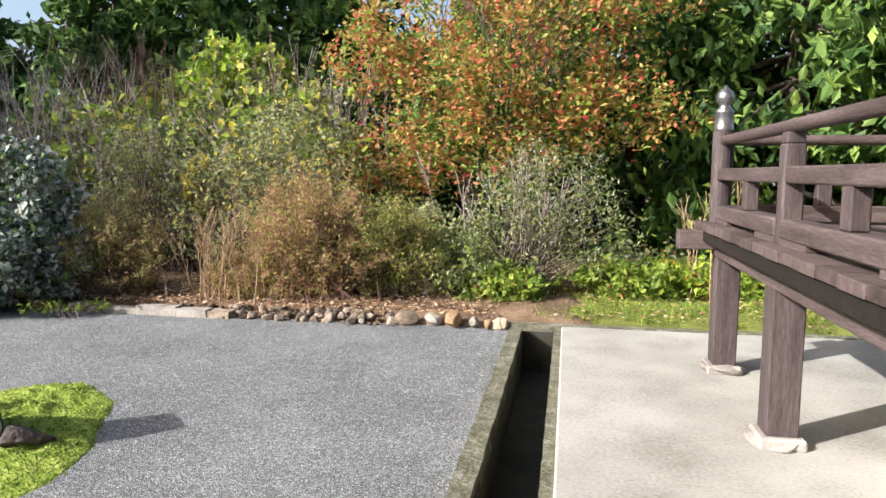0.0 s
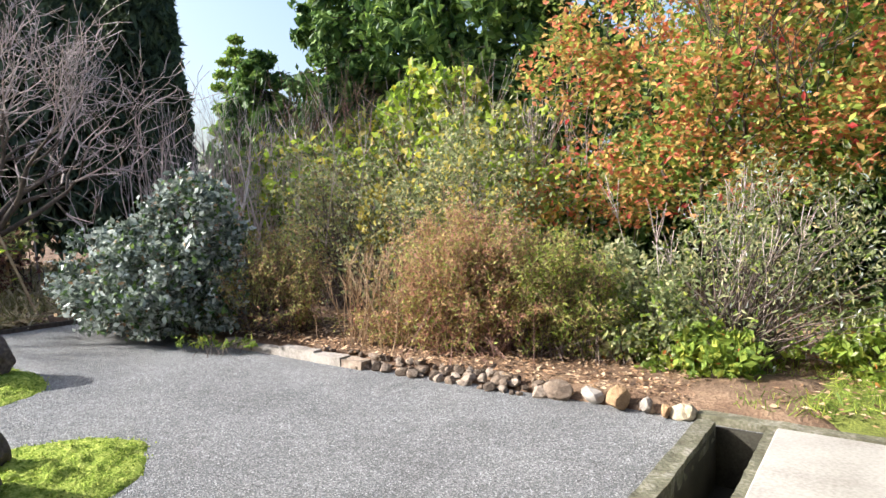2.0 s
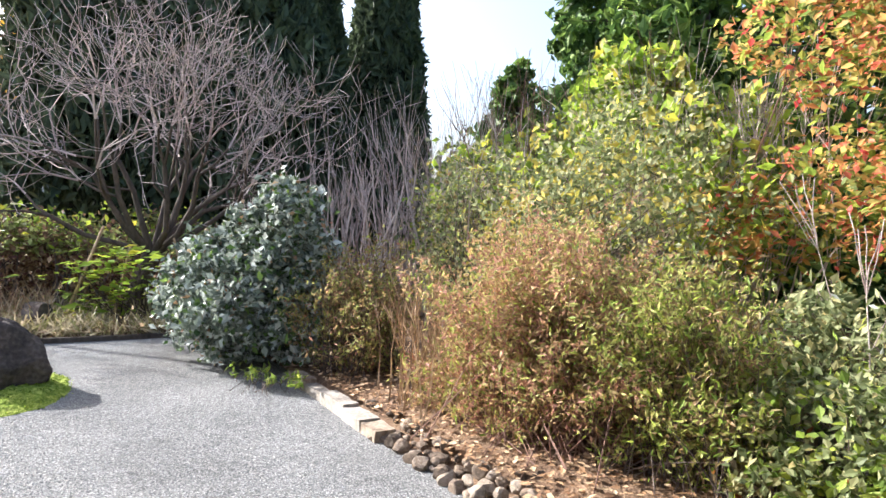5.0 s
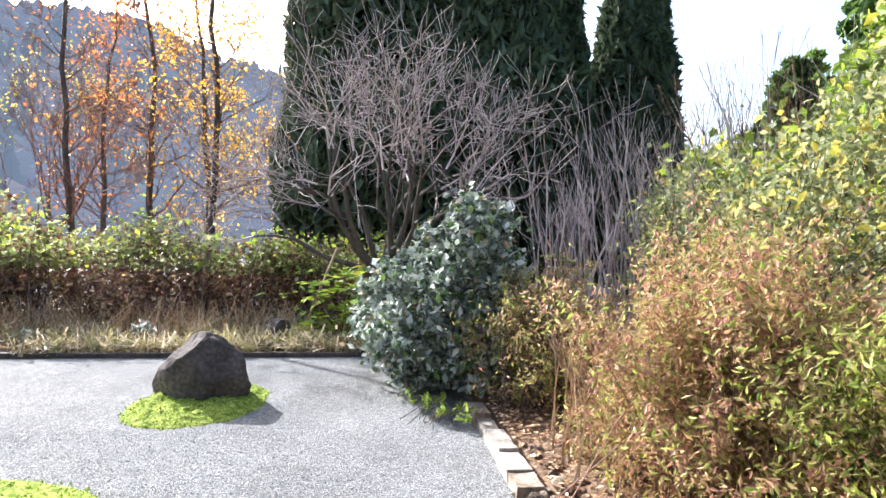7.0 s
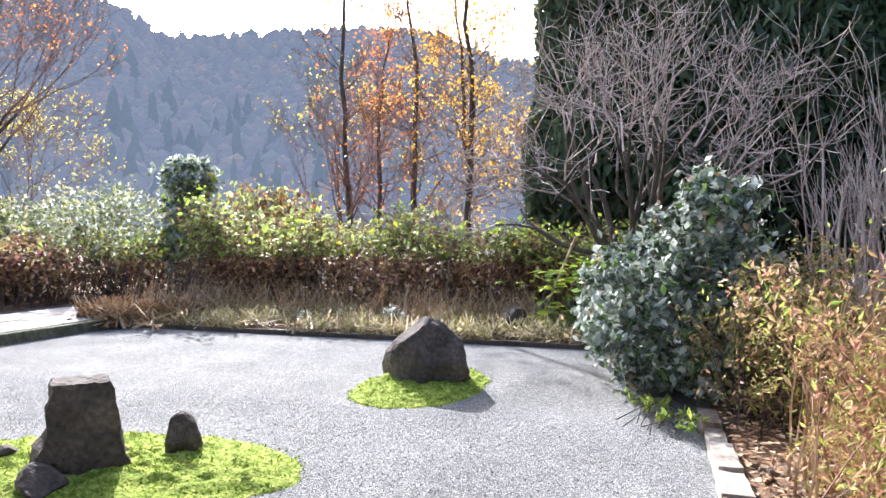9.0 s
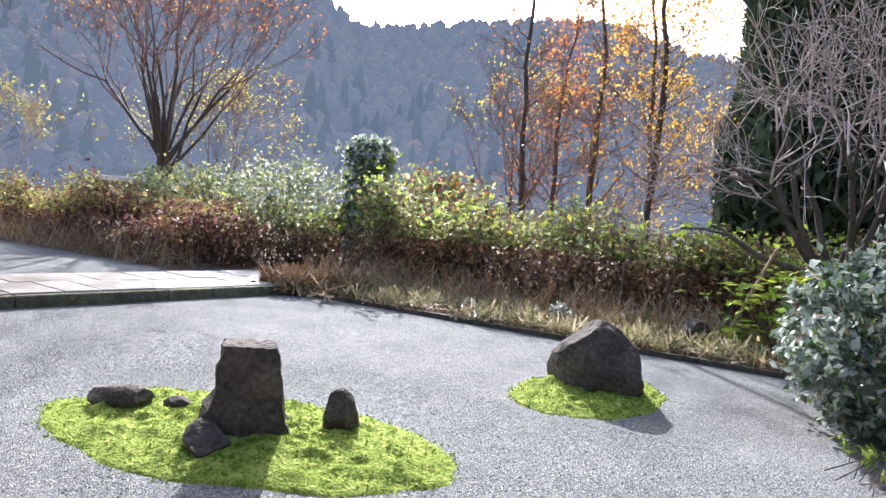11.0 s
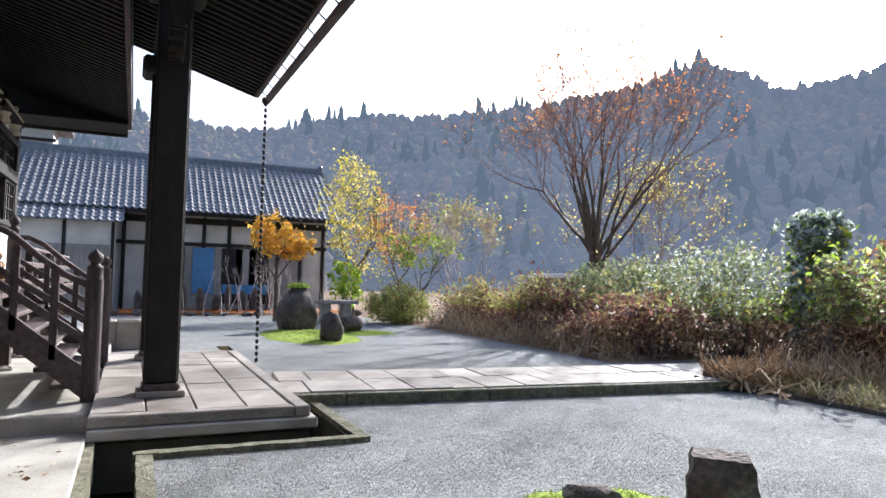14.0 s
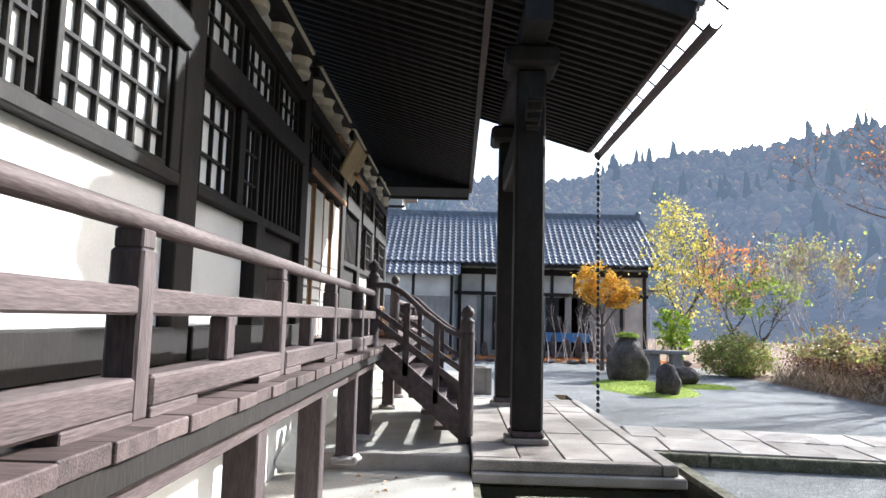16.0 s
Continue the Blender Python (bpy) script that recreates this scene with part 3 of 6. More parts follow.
for y0, y1 in ((PATH_Y[1] - 0.115, PATH_Y[1]), (PATH_Y[0], PATH_Y[0] + 0.095)):
    u = -12.6
    while u < PLAT[0] - 0.3:
        v = min(u + 1.3 + 0.5 * math.sin(u * 7), PLAT[0] - 0.01)
        if PLAT[0] - v < 0.5:
            v = PLAT[0] - 0.01
        box("edge_stone", u + 0.005, v - 0.005, y0, y1, -0.1, 0.135, M_CURB, path, 0.012)
        u = v


pivot = Matrix.Translation((-1.9, -2.0, 0))
path.matrix_world = pivot @ Matrix.Rotation(radians(-5.5), 4, "Z") @ pivot.inverted() @ path.matrix_world


def mound(name, x0, x1, y0, y1, height, material, label, seed, n=70, amount=0.05, rim=0.4):
    """A planted bed: a sheet that rises from its rim, with uneven soil."""
    u = np.linspace(0, 1, n)
    X, Y = np.meshgrid(x0 + (x1 - x0) * u, y0 + (y1 - y0) * u, indexing="ij")
    Z = np.zeros_like(X)
    for i in range(n):
        for j in range(n):
            d = min(X[i, j] - x0, x1 - X[i, j], Y[i, j] - y0, y1 - Y[i, j])
            f = min(1.0, max(d, 0) / rim)
            Z[i, j] = height * f + amount * f * noise.fractal(Vector((X[i, j] * 1.3 + seed, Y[i, j] * 1.3, 0)), 1.0, 2.0, 4) + (0.008 if d > 1e-6 else -0.06)
    v = np.stack([X, Y, Z], -1).reshape(-1, 3)
    i = np.arange(n * n).reshape(n, n)
    f = np.stack([i[:-1, :-1], i[1:, :-1], i[1:, 1:], i[:-1, 1:]], -1).reshape(-1, 4)
    return tagged(new(name, mesh_of(name, v, f, material, True)), label, "planting bed", kind="structure")


mound("flower_bed", -9.5, 0.6, 6.46, 14.0, 0.1, M_EARTH, "earth bed with dead leaves behind the stone kerb", 3, 110)
mound("mossy_bed", -0.3, 9.0, 6.56, 14.0, 0.06, M_GREEN_GROUND, "mossy green ground with fallen leaves", 8, 90, 0.04)
mound("wood_floor", -60, 40, 13.6, 60, 0.25, M_EARTH, "leaf-covered floor of the wood", 11, 60, 0.2, 3)
mound("grass_bed", -72, -8.2, -2.55, 72.0, 0.06, M_EARTH, "rough ground of dry grass beside the gravel", 5, 140, 0.05)
mound("hedge_bed", -72, -8.2, -72.0, -4.4, 0.06, M_EARTH, "rough ground under the bramble hedge", 6, 140, 0.05)
mound("far_bed", -12.0, 40, -72.0, -20.0, 0.06, M_EARTH, "leaf-strewn bed before the annex", 7, 60, 0.04)

# ---- temple veranda ----
DECK_X0, DECK_Z = 1.15, 1.2
veranda = thing("veranda", (1.4, 0.0, 0.07), "weathered brown wooden temple veranda on posts with a railing", "veranda")
POSTS = [5.14, 3.74, 2.15, 0.6, -1.0, -2.2]
FAR_POSTS = [-4.9, -6.4, -7.9, -9.4, -10.9]
RAIL_X = 1.3
y = 5.3
while y > -13.2:
    w = 0.235
    box("floor_board", DECK_X0 + 0.004 * math.sin(y * 40), 2.1, y - w + 0.003, y, DECK_Z - 0.055, DECK_Z + 0.0015 * math.sin(y * 17), M_WOODX, veranda, 0.004)
    y -= w
for y0, y1 in ((-2.2, 5.2), (-13.0, -4.9)):
    box("edge_beam", 1.26, 1.4, y0, y1, 0.95, DECK_Z - 0.057, M_WOOD, veranda, 0.008)
    box("fascia", 1.17, 1.25, y0, y1, 1.06, DECK_Z - 0.057, M_DARK, veranda, 0.006)
box("cross_beam", 1.0, 2.05, 5.06, 5.2, 1.0, DECK_Z - 0.058, M_WOODX, veranda, 0.008, "squared beam with a grey sawn end")
for py in POSTS + FAR_POSTS:
    base = 0.07 if py > -1 else 0.15
    box("post", 1.275, 1.445, py - 0.085, py + 0.085, base + 0.06, 0.955, M_WOODZ, veranda, 0.008)
    part("footing", rock_bm((1.36, py, base - 0.02), (0.34, 0.34, 0.1), int(py * 10) + 200, 10, 0.04, 3, 0.55), M_STONE, veranda, "pale granite footing")
    box("footing_block", 1.235, 1.485, py - 0.125, py + 0.125, base - 0.01, base + 0.062, M_STONE, veranda, 0.015)


def newel(x, y, z0, z1, parent, w=0.075, capped=True):
    """Round railing post with a moulded finial."""
    h = z1 - z0
    r = w
    post = part("newel_post", lathe_bm([(r, 0), (r, h - 0.33)], (x, y, z0), 18), M_WOODZ, parent, smooth=False)
    prof = [(r * 0.92, 0), (r * 0.97, 0.012), (r * 0.9, 0.03), (r * 0.88, 0.13), (r * 0.95, 0.14), (r * 0.62, 0.165), (r * 0.5, 0.185), (r * 0.62, 0.195), (r * 0.86, 0.225), (r * 0.88, 0.25), (r * 0.7, 0.285), (r * 0.32, 0.305), (r * 0.1, 0.33)]
    part("finial", lathe_bm(prof, (x, y, z1 - 0.33), 18), M_METAL if capped else M_WOODZ, post, "grey metal onion-shaped cap" if capped else "", smooth=True)


def rail_run(y0, y1, posts, parent):
    """Railing along the veranda between two ends; posts: the uprights within."""
    a, b = min(y0, y1), max(y0, y1)
    ends = sorted(list(posts) + [a, b])
    for u, v in zip(ends, ends[1:]):
        lo, hi = u + 0.055, v - 0.055
        third = (hi - lo) / 4
        box("sill_rail", RAIL_X - 0.06, RAIL_X + 0.06, lo, hi, DECK_Z + 0.03, DECK_Z + 0.13, M_WOOD, parent, 0.01)
        box("rail_block", RAIL_X - 0.058, RAIL_X + 0.058, lo, lo + third, DECK_Z - 0.002, DECK_Z + 0.032, M_WOOD, parent, 0.004)
        box("rail_block", RAIL_X - 0.058, RAIL_X + 0.058, hi - third, hi, DECK_Z - 0.002, DECK_Z + 0.032, M_WOOD, parent, 0.004)
    box("middle_rail", RAIL_X - 0.045, RAIL_X + 0.045, a, b, 1.51, 1.595, M_WOOD, parent, 0.008)
    segs = [(RAIL_X, a, 1.8, RAIL_X, b, 1.8, 0.037, 0.037)]
    tube_part("handrail", segs, M_WOOD, parent, 12)
    for p in posts:
        box("rail_post", RAIL_X - 0.052, RAIL_X + 0.052, p - 0.05, p + 0.05, DECK_Z - 0.002, 1.71, M_WOODZ, parent, 0.01)
        box("rail_cap", RAIL_X - 0.045, RAIL_X + 0.045, p - 0.043, p + 0.043, 1.71, 1.77, M_WOODZ, parent, 0.006)
    allp = sorted(posts + [a, b])
    for p, q in zip(allp, allp[1:]):
        if q - p > 0.8:
            m = (p + q) / 2
            box("strut", RAIL_X - 0.04, RAIL_X + 0.04, m - 0.05, m + 0.05, DECK_Z + 0.13, 1.512, M_WOODZ, parent, 0.008)


rail_run(-2.15, 5.1, [3.56, 1.95, 0.4, -1.1], veranda)
rail_run(-13.0, -4.9, [-6.4, -7.9, -9.4, -10.9], veranda)
newel(RAIL_X, 5.16, DECK_Z, 2.2, veranda)
newel(RAIL_X, -2.2, DECK_Z, 2.2, veranda, capped=False)
newel(RAIL_X, -4.85, DECK_Z, 2.2, veranda, capped=False)
box("middle_rail", RAIL_X, 6.0, 5.11, 5.2, 1.51, 1.595, M_WOODX, veranda, 0.008)
box("sill_rail", RAIL_X, 6.0, 5.1, 5.22, DECK_Z + 0.01, DECK_Z + 0.13, M_WOODX, veranda, 0.008)
tube_part("handrail", [(RAIL_X, 5.16, 1.8, 6.0, 5.16, 1.8, 0.037, 0.037)], M_WOODX, veranda, 12)
for px in (2.0, 2.75, 3.5, 4.25, 5.0):
    box("strut", px - 0.05, px + 0.05, 5.12, 5.2, DECK_Z, 1.77 if px in (2.75, 4.25) else 1.512, M_WOODZ, veranda, 0.008)
for k in range(30):
    x0 = 2.1 + k * 0.235
    if x0 < 6:
        box("floor_board", x0, x0 + 0.23, 3.7, 5.3, DECK_Z - 0.055, DECK_Z, M_WOOD, veranda, 0.006)

# ---- stairs ----
stairs = thing("staircase", (0.65, -3.5, 0.15), "dark wooden staircase with curved handrails up to the veranda", "staircase")
SY0, SY1 = -4.85, -2.2
steps = 5
for i in range(steps):
    z = 0.15 + (DECK_Z - 0.15) * (i + 1) / (steps + 1)
    x = 0.3 + 0.15 * i
    box("tread", x, x + 0.26, SY0, SY1, z - 0.05, z, M_WOOD, stairs, 0.008)
for sy in (SY0 - 0.03, SY1 + 0.03):
    part("stringer", bar_bm((0.2, sy, 0.28), (1.22, sy, 1.14), 0.07, 0.24), M_WOOD, stairs)
    part("lower_rail", bar_bm((0.2, sy, 0.72), (1.27, sy, 1.5), 0.06, 0.075), M_WOOD, stairs)
    part("lower_rail", bar_bm((0.2, sy, 0.92), (1.27, sy, 1.62), 0.06, 0.065), M_WOOD, stairs)
    pts = [(0.2, 1.3), (0.45, 1.42), (0.7, 1.6), (0.95, 1.82), (1.12, 1.9), (1.28, 1.9)]
    tube_part("handrail", [(p[0], sy, p[1], q[0], sy, q[1], 0.035, 0.035) for p, q in zip(pts, pts[1:])], M_WOOD, stairs, 10)
    for u in (0.55, 0.9):
        box("baluster", u - 0.035, u + 0.035, sy - 0.035, sy + 0.035, 0.28 + (u - 0.2) * 0.84, 1.28 + (u - 0.2) * 0.6, M_WOODZ, stairs, 0.006)
    newel(0.2, sy, 0.15, 1.7, stairs, 0.085, capped=False)

# ---- temple hall ----
WX = 2.2
hall = thing("temple_hall", (5.0, -4.0, 0.0), "old temple hall of dark timber and white plaster with a deep tiled eave", "building", kind="structure")
box("foundation_wall", 1.95, 2.1, -12.5, 3.5, 0.0, 1.13, M_PLASTER, hall, 0.0, "pale plastered foundation wall")
box("inner_wall", WX + 0.2, WX + 0.35, -11.0, 3.5, 0.0, 5.2, M_DARK, hall, 0.0)
box("north_wall", WX, 12.0, 3.5, 3.65, 0.0, 4.9, M_PLASTER, hall, 0.0)
box("south_wall", WX, 12.0, -11.0, -10.85, 0.0, 4.9, M_PLASTER, hall, 0.0)
BAYS = [3.5, 1.19, -2.1, -4.8, -6.5, -8.4, -10.85]
for b in BAYS:
    box("pillar", WX - 0.07, WX + 0.12, b - 0.15, b + 0.15, DECK_Z - 0.1, 4.45, M_DARK, hall, 0.01)
box("short_post", WX - 0.1, WX + 0.1, -0.52, -0.25, 1.432, 2.333, M_DARK, hall, 0.008)
for z0, z1, out in ((DECK_Z, 1.43, 0.1), (2.335, 2.418, 0.07), (3.237, 3.471, 0.1), (4.005, 4.155, 0.08), (4.406, 4.523, 0.14)):
    for b, c in zip(BAYS, BAYS[1:]):
        if (z1 < 3) and b == -2.1:
            continue
        box("beam", WX - out, WX + out, c + 0.152, b - 0.152, z0, z1, M_DARK, hall, 0.008)


def lattice(parent, y0, y1, z0, z1, cols, rows, x, backing, bar=0.022, thick=0.03):
    """A window: frame, thin bars crossing, panes behind."""
    w = thing("window", (x, (y0 + y1) / 2, z0), "dark wooden lattice window with pale panes", "")
    hang(w, parent)
    for a in ((y0, y1, z0, z0 + 0.05), (y0, y1, z1 - 0.05, z1), (y0, y0 + 0.05, z0 + 0.052, z1 - 0.052), (y1 - 0.05, y1, z0 + 0.052, z1 - 0.052)):
        box("window_frame", x - 0.03, x + 0.03, *a, M_DARK, w, 0.004)
    for i in range(1, cols):
        c = y0 + (y1 - y0) * i / cols
        box("muntin", x - thick / 2, x + thick / 2, c - bar / 2, c + bar / 2, z0 + 0.05, z1 - 0.05, M_DARK, w, 0.0)
    for i in range(1, rows):
        c = z0 + (z1 - z0) * i / rows
        box("muntin", x - thick / 2 - 0.002, x + thick / 2 - 0.002, y0 + 0.05, y1 - 0.05, c - bar / 2, c + bar / 2, M_DARK, w, 0.0)
    box("pane", x + 0.018, x + 0.028, y0 + 0.02, y1 - 0.02, z0 + 0.02, z1 - 0.02, backing, w, 0.0)
    return w


def dado(y0, y1):
    box("plaster_panel", WX + 0.02, WX + 0.08, y0 + 0.152, y1 - 0.152, 1.43, 2.335, M_PLASTER, hall, 0.004)


for b, c in zip(BAYS, BAYS[1:]):
    lo, hi = c + 0.154, b - 0.154
    if b == -2.1:
        for k in range(4):
            u, v = lo + (hi - lo) * k / 4, lo + (hi - lo) * (k + 1) / 4
            d = thing("door", (WX, (u + v) / 2, 1.24), "white papered sliding door with a dark frame", "")
            hang(d, hall)
            xo = WX - 0.02 + 0.035 * (k % 2)
            box("door_panel", xo, xo + 0.02, u + 0.04, v - 0.04, 1.27, 3.17, M_PAPER, d, 0.0)
            for a in ((u, u + 0.045, 1.23, 3.22), (v - 0.045, v, 1.23, 3.22)):
                box("stile", xo - 0.01, xo + 0.025, *a, M_TAN, d, 0.004)
            for z in (1.23, 1.709, 1.876, 2.043, 2.21):
                box("door_rail", xo - 0.008, xo + 0.022, u + 0.046, v - 0.046, z, z + 0.03, M_BOARD, d, 0.003)
        box("door_head", WX - 0.13, WX - 0.101, lo, hi, 3.22, 3.287, M_TAN, hall, 0.006)
    elif b == -4.8:
        w = thing("window", (WX, (lo + hi) / 2, 1.43), "dark window with close upright wooden bars", "")
        hang(w, hall)
        for k in range(11):
            u = lo + (hi - lo) * (k + 0.5) / 11
            box("bar", WX - 0.03, WX + 0.02, u - 0.025, u + 0.025, 2.418, 3.237, M_DARK, w, 0.004)
        box("pane", WX + 0.05, WX + 0.06, lo, hi, 2.418, 3.237, M_BOARD, w, 0.0)
        box("lower_boards", WX + 0.0, WX + 0.05, lo, hi, 1.43, 2.335, M_DARK, w, 0.0)
    elif b == 1.19:
        dado(-0.39, b)
        lattice(hall, 0.17, hi, 2.418, 3.237, 4, 3, WX + 0.03, M_PAPER)
        box("mullion", WX - 0.05, WX + 0.08, 0.02, 0.166, 2.42, 3.235, M_DARK, hall, 0.006)
        lattice(hall, -0.55, 0.016, 2.418, 3.237, 4, 3, WX + 0.03, M_PAPER)
        w = thing("window", (WX, -1.2, 1.43), "dark window with close upright wooden bars", "")
        hang(w, hall)
        for k in range(9):
            u = lo + (-0.57 - lo) * (k + 0.5) / 9
            box("bar", WX - 0.03, WX + 0.02, u - 0.025, u + 0.025, 2.42, 3.235, M_DARK, w, 0.004)
        box("pane", WX + 0.05, WX + 0.06, lo, -0.554, 2.42, 3.235, M_BOARD, w, 0.0)
        box("lower_boards", WX, WX + 0.05, lo, -0.524, 1.432, 2.333, M_DARK, w, 0.0)
    else:
        dado(c, b)
        mid = (lo + hi) / 2
        if b == 3.5:
            lattice(hall, 1.48, 2.66, 2.418, 3.237, 6, 4, WX + 0.0, M_PAPER)
            box("jamb", WX - 0.06, WX + 0.08, lo, 1.476, 2.42, 3.235, M_DARK, hall, 0.006)
            lattice(hall, 2.664, hi, 2.418, 3.237, 6, 4, WX + 0.05, M_PAPER)
        else:
            for u, v, x in ((lo, mid + 0.02, WX - 0.02), (mid - 0.02, hi, WX + 0.045)):
                lattice(hall, u, v, 2.418, 3.237, 4, 3, x, M_PAPER)
    mid = (lo + hi) / 2
    n_up = 3 if b - c > 2.6 else 2
    for k in range(n_up):
        u, v = lo + (hi - lo) * k / n_up + 0.06, lo + (hi - lo) * (k + 1) / n_up - 0.06
        lattice(hall, u, v, 3.504, 3.988, 4, 2, WX + 0.02, M_PAPER)
    box("frieze", WX + 0.02, WX + 0.08, c + 0.152, b - 0.152, 4.155, 4.406, M_PLASTER, hall, 0.0)
    for k in ((0.125, 0.375, 0.625, 0.875) if b - c > 2.6 else (0.25, 0.75)):
        u = c + (b - c) * k
        part("bracket", lathe_bm([(0.14, 0), (0.15, 0.04), (0.12, 0.12), (0.16, 0.2)], (WX - 0.02, u, 4.189), 10), M_CREAM, hall, "pale worn bracket block")
    box("frieze_strip", WX - 0.16, WX - 0.1, c + 0.2, b - 0.2, 4.531, 4.564, M_CREAM, hall, 0.004)

plaque = thing("name_plaque", (WX - 0.2, -3.5, 3.45), "weathered wooden plaque leaning out above the door", "plaque")
tl = Matrix.Rotation(radians(-24), 4, "Y")
box("board", WX - 0.42, WX - 0.38, -3.95, -3.0, 3.38, 3.88, M_GOLD, plaque, 0.01, turn=tl)
box("frame_rail", WX - 0.55, WX - 0.49, -4.0, -2.95, 3.33, 3.39, M_TAN, plaque, 0.01, turn=tl)
box("frame_rail", WX - 0.3, WX - 0.24, -4.0, -2.95, 3.85, 3.91, M_TAN, plaque, 0.01, turn=tl)

# ---- roofs ----
roof = thing("main_roof", (4.0, -3.5, 4.8), "deep tiled main roof with dark boarded eaves and close rafters", "roof", kind="structure")


def slope(name, x0, z0, x1, z1, y0, y1, thick, material, parent):
    """A roof sheet that rises from (x0, z0) to (x1, z1)."""
    bm = bmesh.new()
    v = [bm.verts.new(p) for p in ((x0, y0, z0), (x1, y0, z1), (x1, y1, z1), (x0, y1, z0))]
    f = bm.faces.new(v)
    r = bmesh.ops.extrude_face_region(bm, geom=[f])
    bmesh.ops.translate(bm, vec=(0, 0, thick), verts=[e for e in r["geom"] if isinstance(e, bmesh.types.BMVert)])
    bmesh.ops.recalc_face_normals(bm, faces=bm.faces[:])
    return part(name, bm, material, parent)


MAIN_Y = (-12.1, 5.9)
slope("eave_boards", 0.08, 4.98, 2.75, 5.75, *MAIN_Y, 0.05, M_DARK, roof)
slope("roof_sheet", 0.0, 5.1, 9.0, 9.2, *MAIN_Y, 0.14, M_TILE, roof)
box("eave_board_edge", 0.02, 0.1, *MAIN_Y, 4.9, 5.1, M_WOOD, roof, 0.006)
rafter = bar_bm((0.1, 0, 4.93), (2.7, 0, 5.68), 0.07, 0.09, 0.004)
first = None
u = MAIN_Y[0] + 0.12
while u < MAIN_Y[1]:
    if first is None:
        first = part("rafter", rafter, M_DARK, roof)
        first_y = u
        first.location.y = u
    else:
        r = first.copy()
        scene.collection.objects.link(r)
        r.location.y = u
    u += 0.2

PY = (-6.35, -0.95)
porch = thing("porch_roof", (-1.0, -3.9, 4.6), "porch roof with dark boarded eaves and close rafters", "roof", kind="structure")
slope("eave_boards", -1.95, 4.64, 0.3, 5.32, *PY, 0.05, M_DARK, porch)
slope("roof_sheet", -2.05, 4.74, 2.5, 6.2, PY[0] - 0.05, PY[1] + 0.05, 0.16, M_TILE, porch)
box("eave_edge", -2.02, -1.95, PY[0], PY[1], 4.58, 4.73, M_WOOD, porch, 0.006)
for yy in PY:
    part("barge_board", bar_bm((-2.0, yy, 4.68), (0.4, yy, 5.42), 0.06, 0.2), M_DARK, porch)
rf = part("rafter", bar_bm((-1.93, 0, 4.6), (0.4, 0, 5.3), 0.065, 0.08, 0.004), M_DARK, porch)
u = PY[0] + 0.15
rf.location.y = u
while u < PY[1] - 0.25:
    u += 0.185
    r = rf.copy()
    scene.collection.objects.link(r)
    r.location.y = u
rng = np.random.default_rng(4)
for k in range(34):
    yy = PY[0] + (k + 0.5) * (PY[1] - PY[0]) / 34
    part("eave_tile", lathe_bm([(0.06, 0), (0.07, 0.03), (0.06, 0.05)], (-2.07, yy, 4.78 + rng.uniform(-0.015, 0.015)), 8), M_TILE, porch)
for yy in (-6.15, -1.15):
    part("ridge_end", rock_bm((-1.85, yy + (0.2 if yy > -3 else -0.2), 4.9), (0.35, 0.3, 0.22), int(yy * 7) + 99, 9, 0.1, 3), M_TILE, porch)

gutter = thing("rain_gutter", (-2.15, -3.9, 4.5), "old metal rain gutter along the porch eave", "gutter")
bm = bmesh.new()
pr = [(math.cos(a) * 0.06, math.sin(a) * 0.06) for a in np.linspace(math.pi, 2 * math.pi, 9)]
ra = [bm.verts.new((-2.16 + p[0], PY[0] - 0.1, 4.56 + p[1])) for p in pr]
rb = [bm.verts.new((-2.16 + p[0], PY[1] + 0.12, 4.5 + p[1])) for p in pr]
for i in range(8):
    bm.faces.new((ra[i], ra[i + 1], rb[i + 1], rb[i]))
g = part("trough", bm, M_WOOD, gutter)
so = g.modifiers.new("thick", "SOLIDIFY")
so.thickness = 0.008
for k in range(12):
    yy = PY[0] + 0.3 + k * 0.55
    part("hook", bar_bm((-2.17, yy, 4.5), (-1.98, yy, 4.66), 0.015, 0.015, 0), M_IRON, gutter)


def chain(x, y, z0, z1):
    c = thing("rain_chain", (x, y, z0), "dark iron rain chain hanging from the porch gutter", "rain chain")
    part("spout", lathe_bm([(0.02, 0), (0.05, 0.05), (0.08, 0.1), (0.06, 0.14)], (x, y, z1), 10), M_IRON, c)
    z = z0
    first = None
    while z < z1:
        if first is None:
            first = part("link", lathe_bm([(0.012, 0), (0.028, 0.02), (0.03, 0.06), (0.012, 0.08)], (x, y, z0), 6), M_IRON, c)
        else:
            k = first.copy()
            scene.collection.objects.link(k)
            k.location.z += z - z0
        z += 0.105


chain(-2.12, -6.2, 0.0, 4.42)

for i, yy in enumerate((-1.9, -5.05)):
    col = thing("porch_column", (-0.45, yy, 0.23), "square dark wooden porch column on a stone plinth", "column", "porch columns")
    box("plinth", -0.68, -0.22, yy - 0.2, yy + 0.2, 0.225, 0.29, M_STONE, col, 0.012)
    box("shoe", -0.63, -0.27, yy - 0.18, yy + 0.18, 0.29, 0.36, M_WOOD, col, 0.02)
    box("shaft", -0.615, -0.285, yy - 0.165, yy + 0.165, 0.36, 4.35, M_DARK, col, 0.025)
    box("bearing_block", -0.75, -0.15, yy - 0.3, yy + 0.3, 4.35, 4.6, M_DARK, col, 0.05)
frame_p = thing("porch_frame", (-0.45, -4.1, 3.6), "dark porch beams with carved nosings", "beam")
box("tie_beam", -0.56, -0.34, -4.88, -2.07, 3.55, 3.95, M_DARK, frame_p, 0.03)
